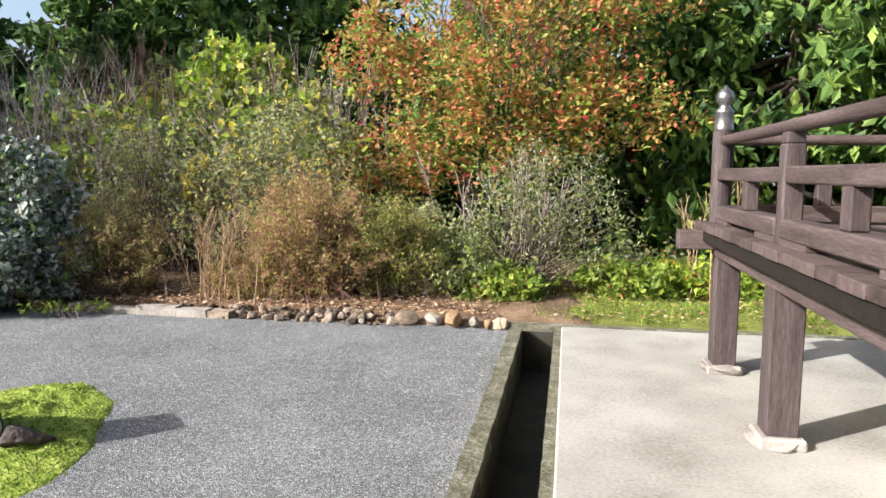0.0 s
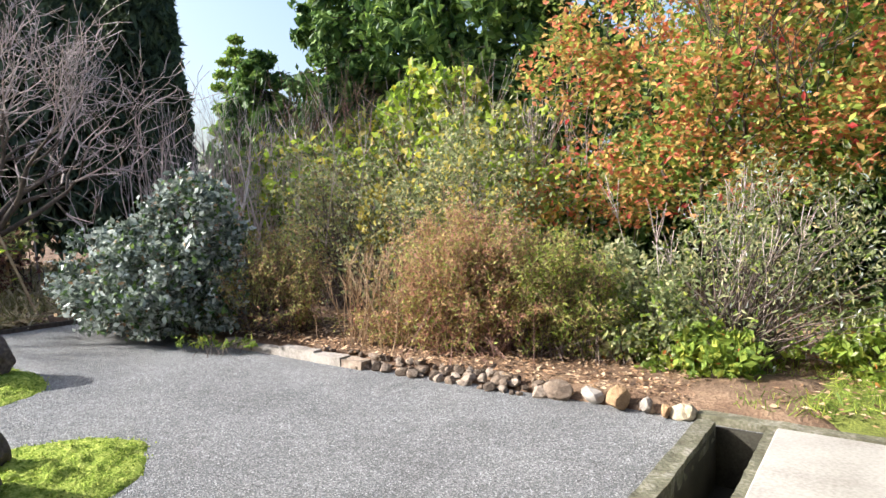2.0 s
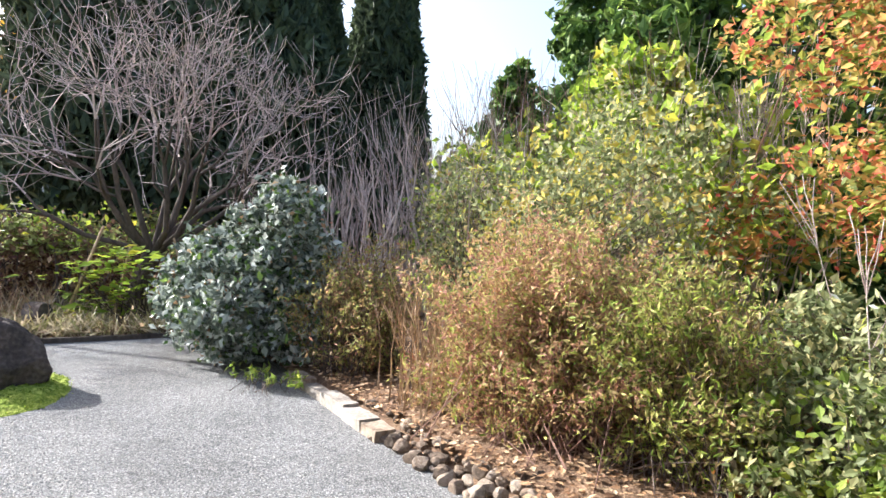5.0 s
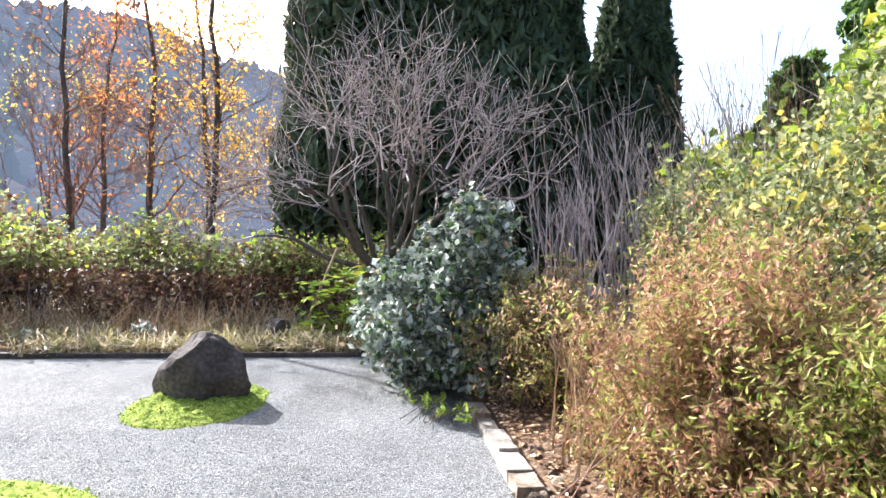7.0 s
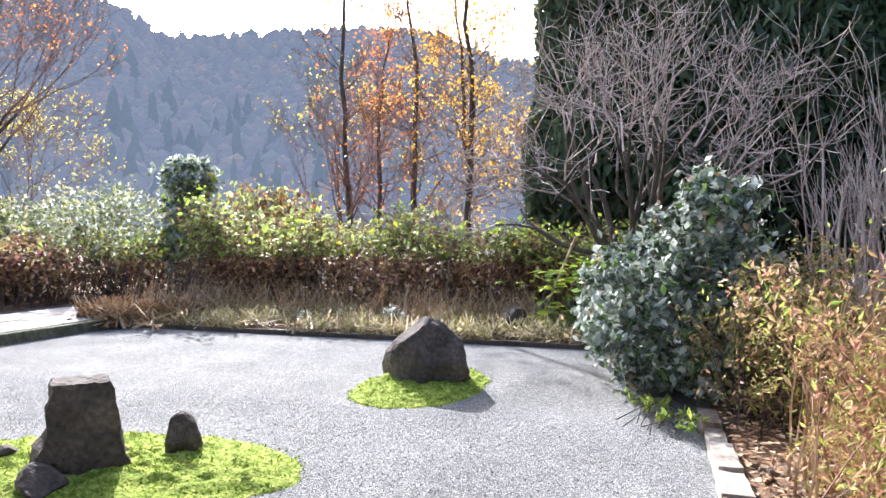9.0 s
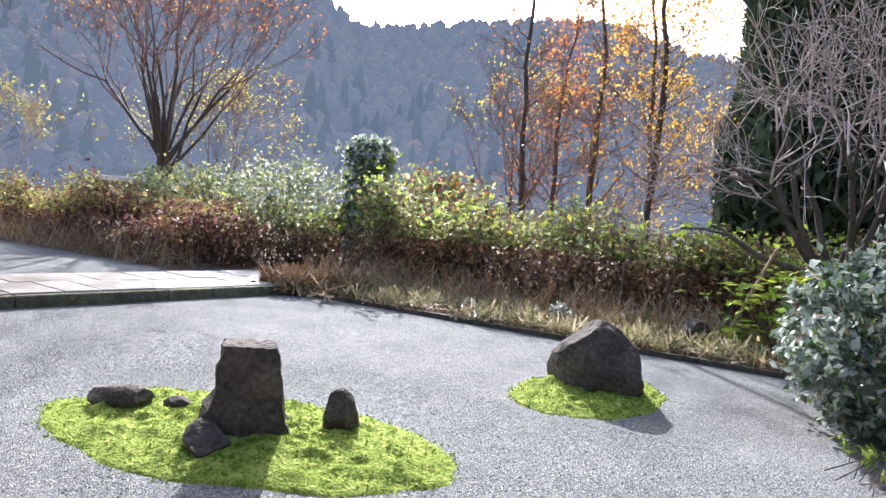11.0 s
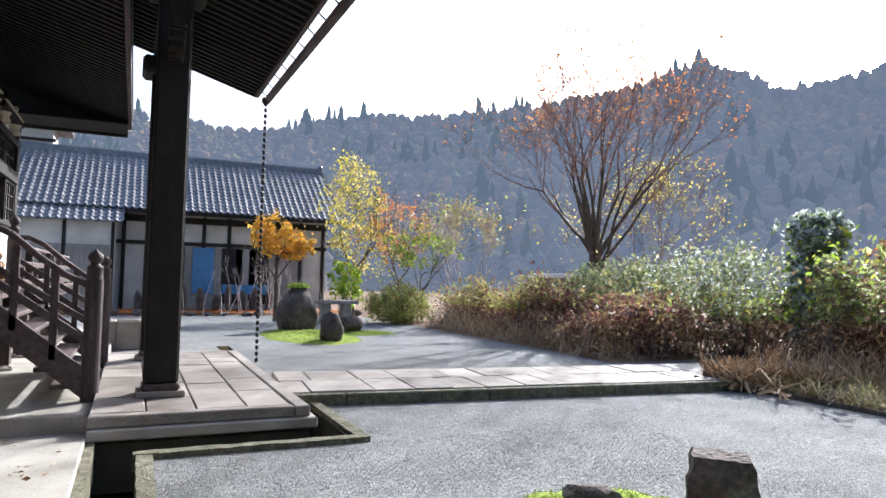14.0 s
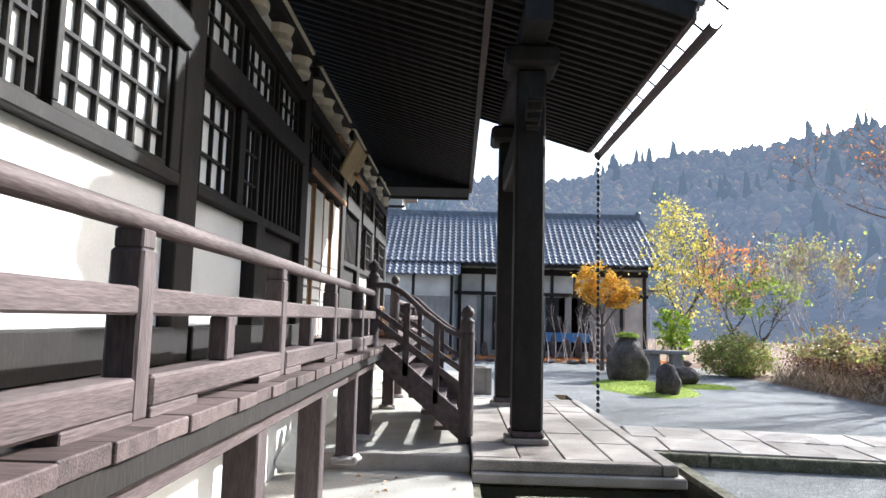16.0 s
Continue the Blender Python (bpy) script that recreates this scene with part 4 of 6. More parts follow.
box("wall_plate", -0.6, -0.3, -6.2, -1.05, 4.6, 4.85, M_DARK, frame_p, 0.01)
for s, yy in ((1, -1.73), (-1, -5.22)):
    prev = None
    for k in range(5):
        box("nosing", -0.53, -0.37, min(yy + s * k * 0.09, yy + s * (k + 1) * 0.09), max(yy + s * k * 0.09, yy + s * (k + 1) * 0.09), 3.62 + 0.03 * k * k * 0.5, 3.9 - 0.01 * k, M_DARK, frame_p, 0.015)
box("south_eave", 0.1, 5.0, MAIN_Y[0] - 0.1, MAIN_Y[0] - 0.02, 4.72, 5.08, M_DARK, roof, 0.01)
bm = bmesh.new()
bm.faces.new([bm.verts.new(p) for p in ((0.1, MAIN_Y[0] - 0.01, 4.9), (5.0, MAIN_Y[0] - 0.01, 4.9), (5.0, MAIN_Y[0] - 0.01, 6.9), (2.75, MAIN_Y[0] - 0.01, 6.3), (0.1, MAIN_Y[0] - 0.01, 5.15))])
g = part("gable_board", bm, M_DARK, roof)
g.modifiers.new("thick", "SOLIDIFY").thickness = 0.04
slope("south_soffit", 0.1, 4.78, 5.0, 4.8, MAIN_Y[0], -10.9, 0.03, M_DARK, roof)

# ---- annex ----
AY = -23.8
annex = thing("annex_house", (-2.0, AY, 0.0), "plastered annex house with a blue-grey tiled roof", "house", kind="structure")
AX0, AX1 = -7.9, 10.0
box("wall", AX0, AX1, AY - 6, AY, 0.0, 3.9, M_ANNEX, annex, 0.0)
box("lower_boarding", -6.9, -0.5, AY, AY + 0.05, 0.1, 2.6, M_BOARD, annex, 0.0, "grey boarded lower wall")
for k in range(14):
    x = AX0 + 0.15 + k * 1.0
    box("stud", x - 0.07, x + 0.07, AY, AY + 0.09, 0.0, 3.85, M_DARK, annex, 0.005)
box("beam", AX0, AX1, AY, AY + 0.11, 2.65, 2.8, M_DARK, annex, 0.005)
box("beam", AX0, AX1, AY, AY + 0.11, 3.55, 3.8, M_DARK, annex, 0.005)
for x, m in ((-2.75, M_BLUE), (-1.6, M_DARK), (-3.9, M_DARK), (-5.0, M_DARK), (-4.45, M_BOARD)):
    box("shutter", x - 0.42, x + 0.42, AY + 0.055, AY + 0.12, 0.7 if m is M_BLUE else 0.3, 2.6, m, annex, 0.01)
box("blue_sill", -5.4, -3.5, AY + 0.125, AY + 0.15, 0.7, 1.1, M_BLUE, annex, 0.005, "blue sheet under the window")


def tiled(name, x0, x1, yb, zb, yt, zt, parent, pitch=0.27, course=0.28):
    """Pantile roof: every course a wavy strip that laps the one below."""
    cols = int((x1 - x0) / pitch)
    n = cols * 6 + 1
    xs = np.linspace(x0, x1, n)
    w = (np.arange(n) % 6) / 6 * 2 * np.pi
    wave = 0.045 * np.maximum(np.cos(w), -0.35)
    L = math.hypot(yt - yb, zt - zb)
    rows = int(L / course)
    dy, dz = (yt - yb) / rows, (zt - zb) / rows
    V, F = [], []
    for r in range(rows):
        base = len(V) * 0 + r * n * 3
        for f, lift in ((0.0, 0.0), (0.0, 0.045), (1.12, 0.01)):
            V.append(np.stack([xs, np.full(n, yb + dy * (r + f)), zb + dz * (r + f) + wave + lift], 1))
        i = np.arange(n - 1)
        for k in (0, 1):
            F.append(np.stack([base + k * n + i, base + k * n + i + 1, base + (k + 1) * n + i + 1, base + (k + 1) * n + i], 1))
    ob = new(name, mesh_of(name, np.concatenate(V), np.concatenate(F), M_TILE))
    return hang(ob, parent)


EY = AY + 0.95
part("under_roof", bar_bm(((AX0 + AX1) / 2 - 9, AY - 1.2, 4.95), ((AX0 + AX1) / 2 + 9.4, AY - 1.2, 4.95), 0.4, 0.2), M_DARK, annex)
tiled("roof_tiles", -8.4, AX1, EY, 3.98, AY - 3.0, 6.62, annex)
tiled("porch_tiles", 0.25, AX1, EY + 1.0, 3.35, EY - 0.1, 3.95, annex)
bm = bmesh.new()
v = [bm.verts.new(p) for p in ((-8.4, EY, 3.9), (AX1, EY, 3.9), (AX1, AY - 3.0, 6.54), (-8.4, AY - 3.0, 6.54))]
bm.faces.new(v)
v2 = [bm.verts.new(p) for p in ((-8.4, AY - 7.0, 3.9), (AX1, AY - 7.0, 3.9))]
bm.faces.new((v[3], v[2], v2[1], v2[0]))
part("roof_deck", bm, M_DARK, annex)
box("ridge", -8.2, AX1, AY - 3.15, AY - 2.85, 6.5, 6.82, M_TILE, annex, 0.05)
box("ridge_end", -8.4, -8.15, AY - 3.2, AY - 2.8, 6.5, 6.95, M_TILE, annex, 0.06)
box("eave_board", -8.4, AX1, EY - 0.06, EY - 0.02, 3.82, 3.95, M_DARK, annex, 0.005)
box("side_porch_roof", -8.7, -7.9, AY - 2.5, AY - 0.3, 2.95, 3.1, M_TILE, annex, 0.02)
box("porch_wall", 0.5, AX1, EY + 0.5, EY + 0.6, 0.0, 3.35, M_ANNEX, annex, 0.0)
for x in (0.6, 2.2, 3.8, 5.4):
    box("porch_stud", x - 0.06, x + 0.06, EY + 0.6, EY + 0.66, 0.0, 3.35, M_DARK, annex, 0.005)
box("porch_boards", 0.7, 5.0, EY + 0.61, EY + 0.64, 0.1, 2.5, M_BOARD, annex, 0.0)

box("upper_wall", 3.2, 7.5, AY - 5.5, AY - 3.5, 6.4, 7.7, M_ANNEX, annex, 0.0, "white upper storey wall")
box("upper_beam", 3.1, 7.6, AY - 3.49, AY - 3.42, 7.0, 7.12, M_DARK, annex, 0.0)
box("upper_roof", 2.6, 8.0, AY - 6.2, AY - 2.8, 7.7, 7.9, M_TILE, annex, 0.03)

# ---- hills ----


def hill_ridge(az):
    """Height of the ridge at 200 m by its bearing from north over west, in degrees."""
    pts = [(60, 0), (74, 4), (86, 22), (96, 50), (105, 62), (112, 64), (120, 60), (127, 57), (133, 68), (140, 61), (148, 57), (158, 53), (170, 48), (180, 47), (200, 44), (250, 40)]
    return float(np.interp(az, [p[0] for p in pts], [p[1] for p in pts]))


hv, hf = [], []
azs = np.arange(40, 262, 2.0)
rads = [70, 100, 130, 165, 200, 240]
for a in azs:
    for r in rads:
        f = max(0.0, (r - 70) / 130)
        z = (hill_ridge(a) - 3) * min(f, 1.0) ** 1.15 - (6 if r > 200 else 0)
        z += 4 * noise.noise(Vector((a * 0.09, r * 0.02, 3.0))) * min(f, 1)
        hv.append((-r * math.sin(radians(a)), r * math.cos(radians(a)), z if r > 70 else -0.5))
nr = len(rads)
for i in range(len(azs) - 1):
    for j in range(nr - 1):
        hf.append((i * nr + j, i * nr + j + 1, (i + 1) * nr + j + 1, (i + 1) * nr + j))
hill = thing("backdrop", (-100, -90, 0), "wooded autumn hills with haze painted as a glow", "hills", kind="structure")
# slope glows in the haze colour too
M_HILL = haze_mat("hill_floor_hazed", [(0, (0.06, 0.05, 0.035)), (1, (0.08, 0.065, 0.04))], HAZE, 0.2)
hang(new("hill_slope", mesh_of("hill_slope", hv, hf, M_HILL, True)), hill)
rng = np.random.default_rng(21)


def hill_trees(name, n, material, parent, tall, lo, hi, width, pick):
    """Crowns on the slopes: rough cones and domes, uneven all over."""
    k, m = 7, 4
    az = rng.uniform(44, 258, n)
    r = 78 + 128 * rng.uniform(0, 1, n) ** 0.8
    keep = np.array([pick(a, b) for a, b in zip(az, r)])
    az, r = az[keep], r[keep]
    n = len(az)
    V = np.zeros((n, m * k + 1, 3))
    for i in range(n):
        f = min((r[i] - 70) / 130, 1)
        gz = (hill_ridge(az[i]) - 3) * f ** 1.15 + 4 * noise.noise(Vector((az[i] * 0.09, r[i] * 0.02, 3.0))) * f - 1.2
        h = rng.uniform(lo, hi)
        w = h * width * rng.uniform(0.7, 1.3)
        c = np.array([-r[i] * math.sin(radians(az[i])), r[i] * math.cos(radians(az[i])), gz])
        for j in range(m):
            t = j / m
            rad = w * ((1 - t) ** 0.8 if tall else math.sqrt(max(1 - t * t, 0)) * (0.75 + 0.25 * math.sin(t * 3)))
            a = np.arange(k) * 2 * np.pi / k + j
            rr = rad * rng.uniform(0.65, 1.3, k)
            V[i, j * k:(j + 1) * k] = c + np.stack([np.cos(a) * rr, np.sin(a) * rr, np.full(k, h * t) + rng.normal(0, h * 0.05, k)], 1)
        V[i, -1] = c + np.array([rng.normal(0, w * 0.1), rng.normal(0, w * 0.1), h])
    f = []
    for j in range(m - 1):
        for q in range(k):
            f.append((j * k + q, j * k + (q + 1) % k, (j + 1) * k + (q + 1) % k, (j + 1) * k + q))
    for q in range(k):
        f.append(((m - 1) * k + q, (m - 1) * k + (q + 1) % k, m * k, m * k))
    f = np.array(f)
    quads = (np.arange(n)[:, None, None] * (m * k + 1) + f[None]).reshape(-1, 4)
    tri = quads[:, 2] == quads[:, 3]
    v = V.reshape(-1, 3)
    a = quads[~tri]
    b = quads[tri][:, :3]
    tris = np.concatenate([a[:, [0, 1, 2]], a[:, [0, 2, 3]], b])
    ob = new(name, mesh_of(name, v, tris, material))
    tagged(ob, kind="stuff")
    return hang(ob, parent)


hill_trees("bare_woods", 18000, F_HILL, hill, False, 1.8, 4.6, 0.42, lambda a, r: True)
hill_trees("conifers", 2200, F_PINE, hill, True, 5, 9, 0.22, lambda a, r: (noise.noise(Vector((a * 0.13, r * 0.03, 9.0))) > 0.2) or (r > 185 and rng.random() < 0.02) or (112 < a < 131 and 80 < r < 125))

# ---- garden rocks and moss ----
def standing_stone(at, seed):
    """The tall wedge stone: flat top, stepped flank, split faces."""
    bm = bmesh.new()
    bmesh.ops.create_cube(bm, size=1)
    bmesh.ops.subdivide_edges(bm, edges=bm.edges[:], cuts=13, use_grid_fill=True)
    rot = Matrix.Rotation(radians(136), 3, "Z")
    for v in bm.verts:
        t = v.co.z + 0.5
        wx = 0.17 * (1 - t) + 0.285
        if v.co.x < 0 and t < 0.42:
            wx += 0.07
        if v.co.x > 0 and t < 0.16:
            wx += 0.06
        p = Vector((v.co.x * wx - 0.012 * t, v.co.y * (0.24 + 0.1 * (1 - t)), t * 0.56))
        q = p * 7 + Vector((seed, 0, 0))
        p += noise.noise_vector(q * 0.7) * 0.012 + noise.noise_vector(q * 3.1) * 0.01
        p.x += 0.014 * max(-1, min(1, 3 * noise.noise(Vector((3.0, t * 6, v.co.y * 2)))))
        p = rot @ p
        v.co = (at[0] + p.x, at[1] + p.y, at[2] + p.z)
    return bm


def stone(name, at, dims, seed, label, group="", turn=0.0, mat_=None, **kw):
    ob = part(name, rock_bm((0, 0, 0), dims, seed, **kw), mat_ or M_ROCK)
    ob.matrix_world = pose(*at, 0, 0, turn)
    return tagged(ob, label, "rock", group)


def moss_mat(name, at, semi, turn, height, seed, label):
    """A cushion of moss: uneven outline, lumpy dome, tufts standing up."""
    rng = np.random.default_rng(seed)
    nr, na = 34, 110
    V, F = [], []
    c, s = math.cos(radians(turn)), math.sin(radians(turn))
    for i in range(nr + 1):
        f = i / nr
        for j in range(na):
            a = 2 * math.pi * j / na
            e = 1 + 0.09 * noise.fractal(Vector((math.cos(a) * 1.6 + seed, math.sin(a) * 1.6, 0)), 1, 2, 3) + 0.02 * math.sin(a * 9 + seed)
            x, y = math.cos(a) * semi[0] * e * f, math.sin(a) * semi[1] * e * f
            X, Y = at[0] + c * x - s * y, at[1] + s * x + c * y
            z = height * (1 - f ** 3.2) + (0.03 * noise.fractal(Vector((X * 6, Y * 6, seed)), 0.8, 2, 4) + 0.045 * abs(noise.noise(Vector((X * 9, Y * 9, 0))))) * (1 - f ** 8)
            V.append((X, Y, max(z, 0.004) if f < 1 else -0.01))
    for i in range(nr):
        for j in range(na):
            k = (j + 1) % na
            F.append((i * na + j, (i + 1) * na + j, (i + 1) * na + k, i * na + k))
    t = thing(name, (at[0], at[1], 0), label, "moss")
    hang(new("cushion", mesh_of("cushion", V, F, M_MOSS, True)), t)
    V = np.array(V)
    pts = V[rng.integers(0, len(V), 4500)] + rng.normal(0, 0.012, (4500, 3)) * np.array([1, 1, 0.2])
    pts[:, 2] = np.maximum(pts[:, 2], 0.006)
    leaves("moss", rng, pts, 0.02, L_MOSS, t, kind="stuff", aim=(0, 0, 0.8))
    return t


L_MOSS = leaf_mat("leaf_moss", [(0.0, (0.09, 0.14, 0.02)), (0.5, (0.23, 0.32, 0.04)), (1.0, (0.46, 0.51, 0.12))], rough=0.8, trans=0.35, spec=0.1)
moss_mat("moss_island", (-3.13, 2.82), (0.71, 1.34), 14, 0.075, 2, "bright green moss island around the standing stones")
moss_mat("moss_island", (-5.82, 4.06), (0.86, 0.58), -6, 0.06, 7, "bright green moss island around the broad rock")
ob = part("standing_rock", standing_stone((-3.07, 2.91, 0.0), 5), M_ROCK)
tagged(ob, "tall flat-topped dark brown standing stone on moss", "rock", "garden rocks")
stone("rock", (-2.78, 2.93, 0.0), (0.4, 0.26, 0.2), 31, "low brown rock leaning on the standing stone", "garden rocks", 40, keep=0.42)
stone("rock", (-3.47, 3.26, 0.03), (0.3, 0.27, 0.27), 17, "small pointed dark rock on moss", "garden rocks", 10, keep=0.6, taper=0.3)
stone("rock", (-2.88, 2.05, 0.03), (0.24, 0.46, 0.16), 9, "long low reddish rock lying on moss", "garden rocks", 20)
stone("rock", (-3.06, 2.34, 0.04), (0.14, 0.2, 0.1), 12, "small flat brown rock on moss", "garden rocks", 50)
stone("rock", (-5.95, 4.05, 0.0), (0.9, 1.08, 0.62), 44, "broad dark sloping boulder on moss", "garden rocks", -4, keep=0.72, sub=5, taper=0.5)
stone("rock", (-9.05, 4.32, 0.05), (0.4, 0.42, 0.38), 52, "round dark rock in dry grass", "garden rocks", 0)
stone("rock", (-4.3, -12.9, 0.0), (1.3, 1.4, 1.25), 61, "large dark rock with moss on its top", "far garden rocks", 10, keep=0.7, taper=0.35)
stone("rock", (-4.32, -9.5, 0.0), (0.6, 0.6, 0.7), 63, "upright rounded dark rock", "far garden rocks", 0, keep=0.72)
stone("rock", (-5.5, -11.9, 0.0), (0.7, 0.7, 0.5), 66, "low dark rock behind the upright one", "far garden rocks", 0)
moss_mat("moss_island", (-4.2, -11.1), (1.15, 2.3), 0, 0.06, 12, "moss island around the far rocks")
moss_mat("moss_island", (-5.7, -11.7), (1.0, 0.6), 0, 0.05, 15, "small moss island beside the far rocks")
moss_cap = moss_mat("moss_patch", (-4.3, -12.9), (0.34, 0.3), 0, 0.1, 19, "tuft of bright moss on the large rock")
moss_cap.location.z = 1.19
bench = thing("stone_bench", (-6.3, -16.2, 0.0), "grey stone bench in the far garden", "bench")
box("seat", -7.0, -5.6, -16.5, -15.9, 0.62, 0.74, M_STONE, bench, 0.02)
box("leg", -6.8, -6.5, -16.4, -16.0, 0.0, 0.62, M_STONE, bench, 0.02)
box("leg", -6.1, -5.8, -16.4, -16.0, 0.0, 0.62, M_STONE, bench, 0.02)

# ---- kerb of the north bed ----
kerb = thing("stone_kerb", (-2.6, 6.42, 0.0), "kerb of pale cut blocks and rough field stones along the gravel", "kerb", kind="structure")
rk = random.Random(5)
x = -5.3
while x < -3.35:
    w = rk.uniform(0.26, 0.5)
    rough_bar("block", x, x + w - 0.015, 6.36 + rk.uniform(-0.02, 0.02), 6.5, -0.03, 0.085 + rk.uniform(-0.02, 0.02), M_KERBWHITE if rk.random() < 0.75 else M_KERBROCK, kerb, x, 0.012, 0.05)
    x += w
rock_meshes = []
for s in range(9):
    bm = rock_bm((0, 0, 0), (1, 0.9, 0.85), 300 + s, 12, 0.08, 2, 0.58)
    me = bpy.data.meshes.new("field_stone")
    bm.to_mesh(me)
    bm.free()
    me.materials.append(M_KERBROCK)
    rock_meshes.append(me)


def field_stone(x, y, z, size, sy=1.0):
    ob = new("field_stone", rk.choice(rock_meshes))
    ob.matrix_world = pose(x, y, z, rk.uniform(-15, 15), rk.uniform(-15, 15), rk.uniform(0, 360)) @ Matrix.Diagonal((size * rk.uniform(0.8, 1.3), size * sy, size * rk.uniform(0.6, 0.95), 1))
    return hang(ob, kerb)


x = -3.4
while x < -1.55:
    for row in range(3):
        field_stone(x + rk.uniform(-0.04, 0.04), 6.42 + row * 0.09 + rk.uniform(-0.03, 0.03), -0.01 + row * 0.03, rk.uniform(0.06, 0.15))
    x += 0.1
for x, s, m in ((-1.62, 0.2, M_KERBROCK), (-1.4, 0.24, M_KERBROCK), (-1.16, 0.21, M_KERBWHITE), (-0.92, 0.3, M_KERBTAN), (-0.72, 0.16, M_KERBWHITE), (-0.7, 0.13, M_KERBROCK), (-0.58, 0.15, M_KERBTAN), (-0.44, 0.24, M_KERBPALE), (-0.47, 0.17, M_KERBPALE)):
    ob = field_stone(x, 6.47 + rk.uniform(-0.03, 0.04), 0.0, s, 0.7)
    ob.data = ob.data.copy()
    ob.data.materials[0] = m
for k in range(40):
    field_stone(rk.uniform(-4.2, -1.6), 6.58 + abs(rk.gauss(0, 0.12)), 0.05, rk.uniform(0.04, 0.1))
edging = thing("bed_edging", (-8.47, 2.5, 0.0), "thin dark timber edging between gravel and dry grass", "edging", kind="structure")
rough_bar("edging_board", -8.22, -8.17, -1.6, 6.4, -0.05, 0.06, M_BARK, edging, 2, 0.012, 0.2)

# ---- shrubs of the north bed ----


def shrub(name, at, blobs, size, material, n, seed, label, category="shrub", twig=M_TWIG_DARK, stems=60, stem_r=0.008, group="", shape=LEAF, spread=0.16, clumps=90, shell=0.6, extra=(), fountain=None, **kw):
    """A bush: stems from its foot and leaves in clumps. blobs: (centre, radii, share)."""
    rng = np.random.default_rng(seed)
    t = thing(name, at, label, category, group)
    tot = sum(b[2] for b in blobs)
    pts = np.concatenate([blob_points(rng, b[0], b[1], int(n * b[2] / tot), clumps, spread, shell, at[2] + 0.04) for b in blobs])
    if fountain:
        pts, rows = plumes(rng, at, blobs, stems, n, stem_r, fountain)
        tube_part("stem_tangle", rows, twig, t, 4, kind="stuff")
    else:
        tube_part("stem_tangle", inner_twigs(rng, at, pts, stems, stem_r), twig, t, 4, kind="stuff")
    leaves("foliage", rng, pts, size, material, t, shape=shape, **kw)
    for m2, share, s2 in extra:
        q = pts[rng.integers(0, len(pts), int(n * share))] + rng.normal(0, 0.05, (int(n * share), 3))
        q[:, 2] = np.maximum(q[:, 2], at[2] + 0.04)
        leaves("foliage", rng, q, s2, m2, t, shape=shape)
    return t


SLIM = np.array([(-0.5, 0, 0), (0.0, -0.16, 0.03), (0.5, 0, -0.05), (0.0, 0.16, 0.03)])
shrub("evergreen_shrub", (-6.35, 6.45, 0.05), [((-6.5, 6.1, 0.66), (1.05, 0.66, 0.66), 5), ((-6.05, 6.5, 1.25), (0.62, 0.45, 0.62), 2.6), ((-5.7, 6.5, 0.6), (0.45, 0.4, 0.5), 1)], 0.085, L_SILVER, 16000, 1, "rounded evergreen shrub with glossy silver-green leaves", clumps=150, spread=0.085, shell=0.75, extra=[(L_CEDAR, 0.16, 0.08), (L_DEAD, 0.05, 0.06)])
shrub("rust_shrub", (-5.2, 7.0, 0.08), [((-5.2, 6.95, 0.65), (0.72, 0.58, 0.56), 3), ((-5.0, 7.1, 1.05), (0.48, 0.4, 0.32), 1)], 0.046, L_OLIVE, 15000, 2, "olive and rust-coloured fine-leaved shrub", stems=480, stem_r=0.004, shape=SLIM, fountain=(0.25, 0.2), extra=[(L_BROWN, 0.35, 0.044)])
shrub("rust_shrub", (-2.75, 7.4, 0.1), [((-2.75, 7.35, 0.86), (0.95, 0.78, 0.7), 6), ((-2.95, 7.3, 1.3), (0.5, 0.42, 0.34), 2), ((-3.4, 7.0, 0.42), (0.6, 0.4, 0.32), 2)], 0.042, L_BROWN, 42000, 3, "large billowing rust-brown shrub with fine yellowing leaves", stems=650, stem_r=0.0038, shape=SLIM, twig=M_TWIG_RED, fountain=(0.35, 0.28), extra=[(L_OLIVE, 0.45, 0.046), (L_GREEN, 0.08, 0.045)])
shrub("rust_shrub", (-1.85, 7.6, 0.1), [((-1.85, 7.6, 0.7), (0.62, 0.6, 0.6), 3), ((-1.9, 7.5, 1.05), (0.45, 0.4, 0.28), 1)], 0.048, L_OLIVE, 15000, 8, "yellow-green side of the billowing shrub", stems=480, stem_r=0.0038, shape=SLIM, fountain=(0.25, 0.2), extra=[(L_GREEN, 0.4, 0.048)])
shrub("pale_shrub", (-4.3, 8.4, 0.1), [((-4.3, 8.4, 1.1), (0.9, 0.6, 1.0), 1), ((-3.6, 8.8, 1.5), (0.8, 0.6, 1.1), 1)], 0.06, L_SHRUB, 6000, 4, "loose pale green shrub with yellow leaves", stems=120, clumps=110, shell=0.4, extra=[(L_YELLOW, 0.12, 0.08)])
shrub("pale_shrub", (-5.6, 8.8, 0.1), [((-5.7, 8.8, 1.2), (1.1, 0.6, 1.1), 1)], 0.055, L_SHRUB, 4500, 5, "twiggy green shrub behind the rust shrubs", stems=200, clumps=110, shell=0.4, extra=[(L_OLIVE, 0.3, 0.06)])
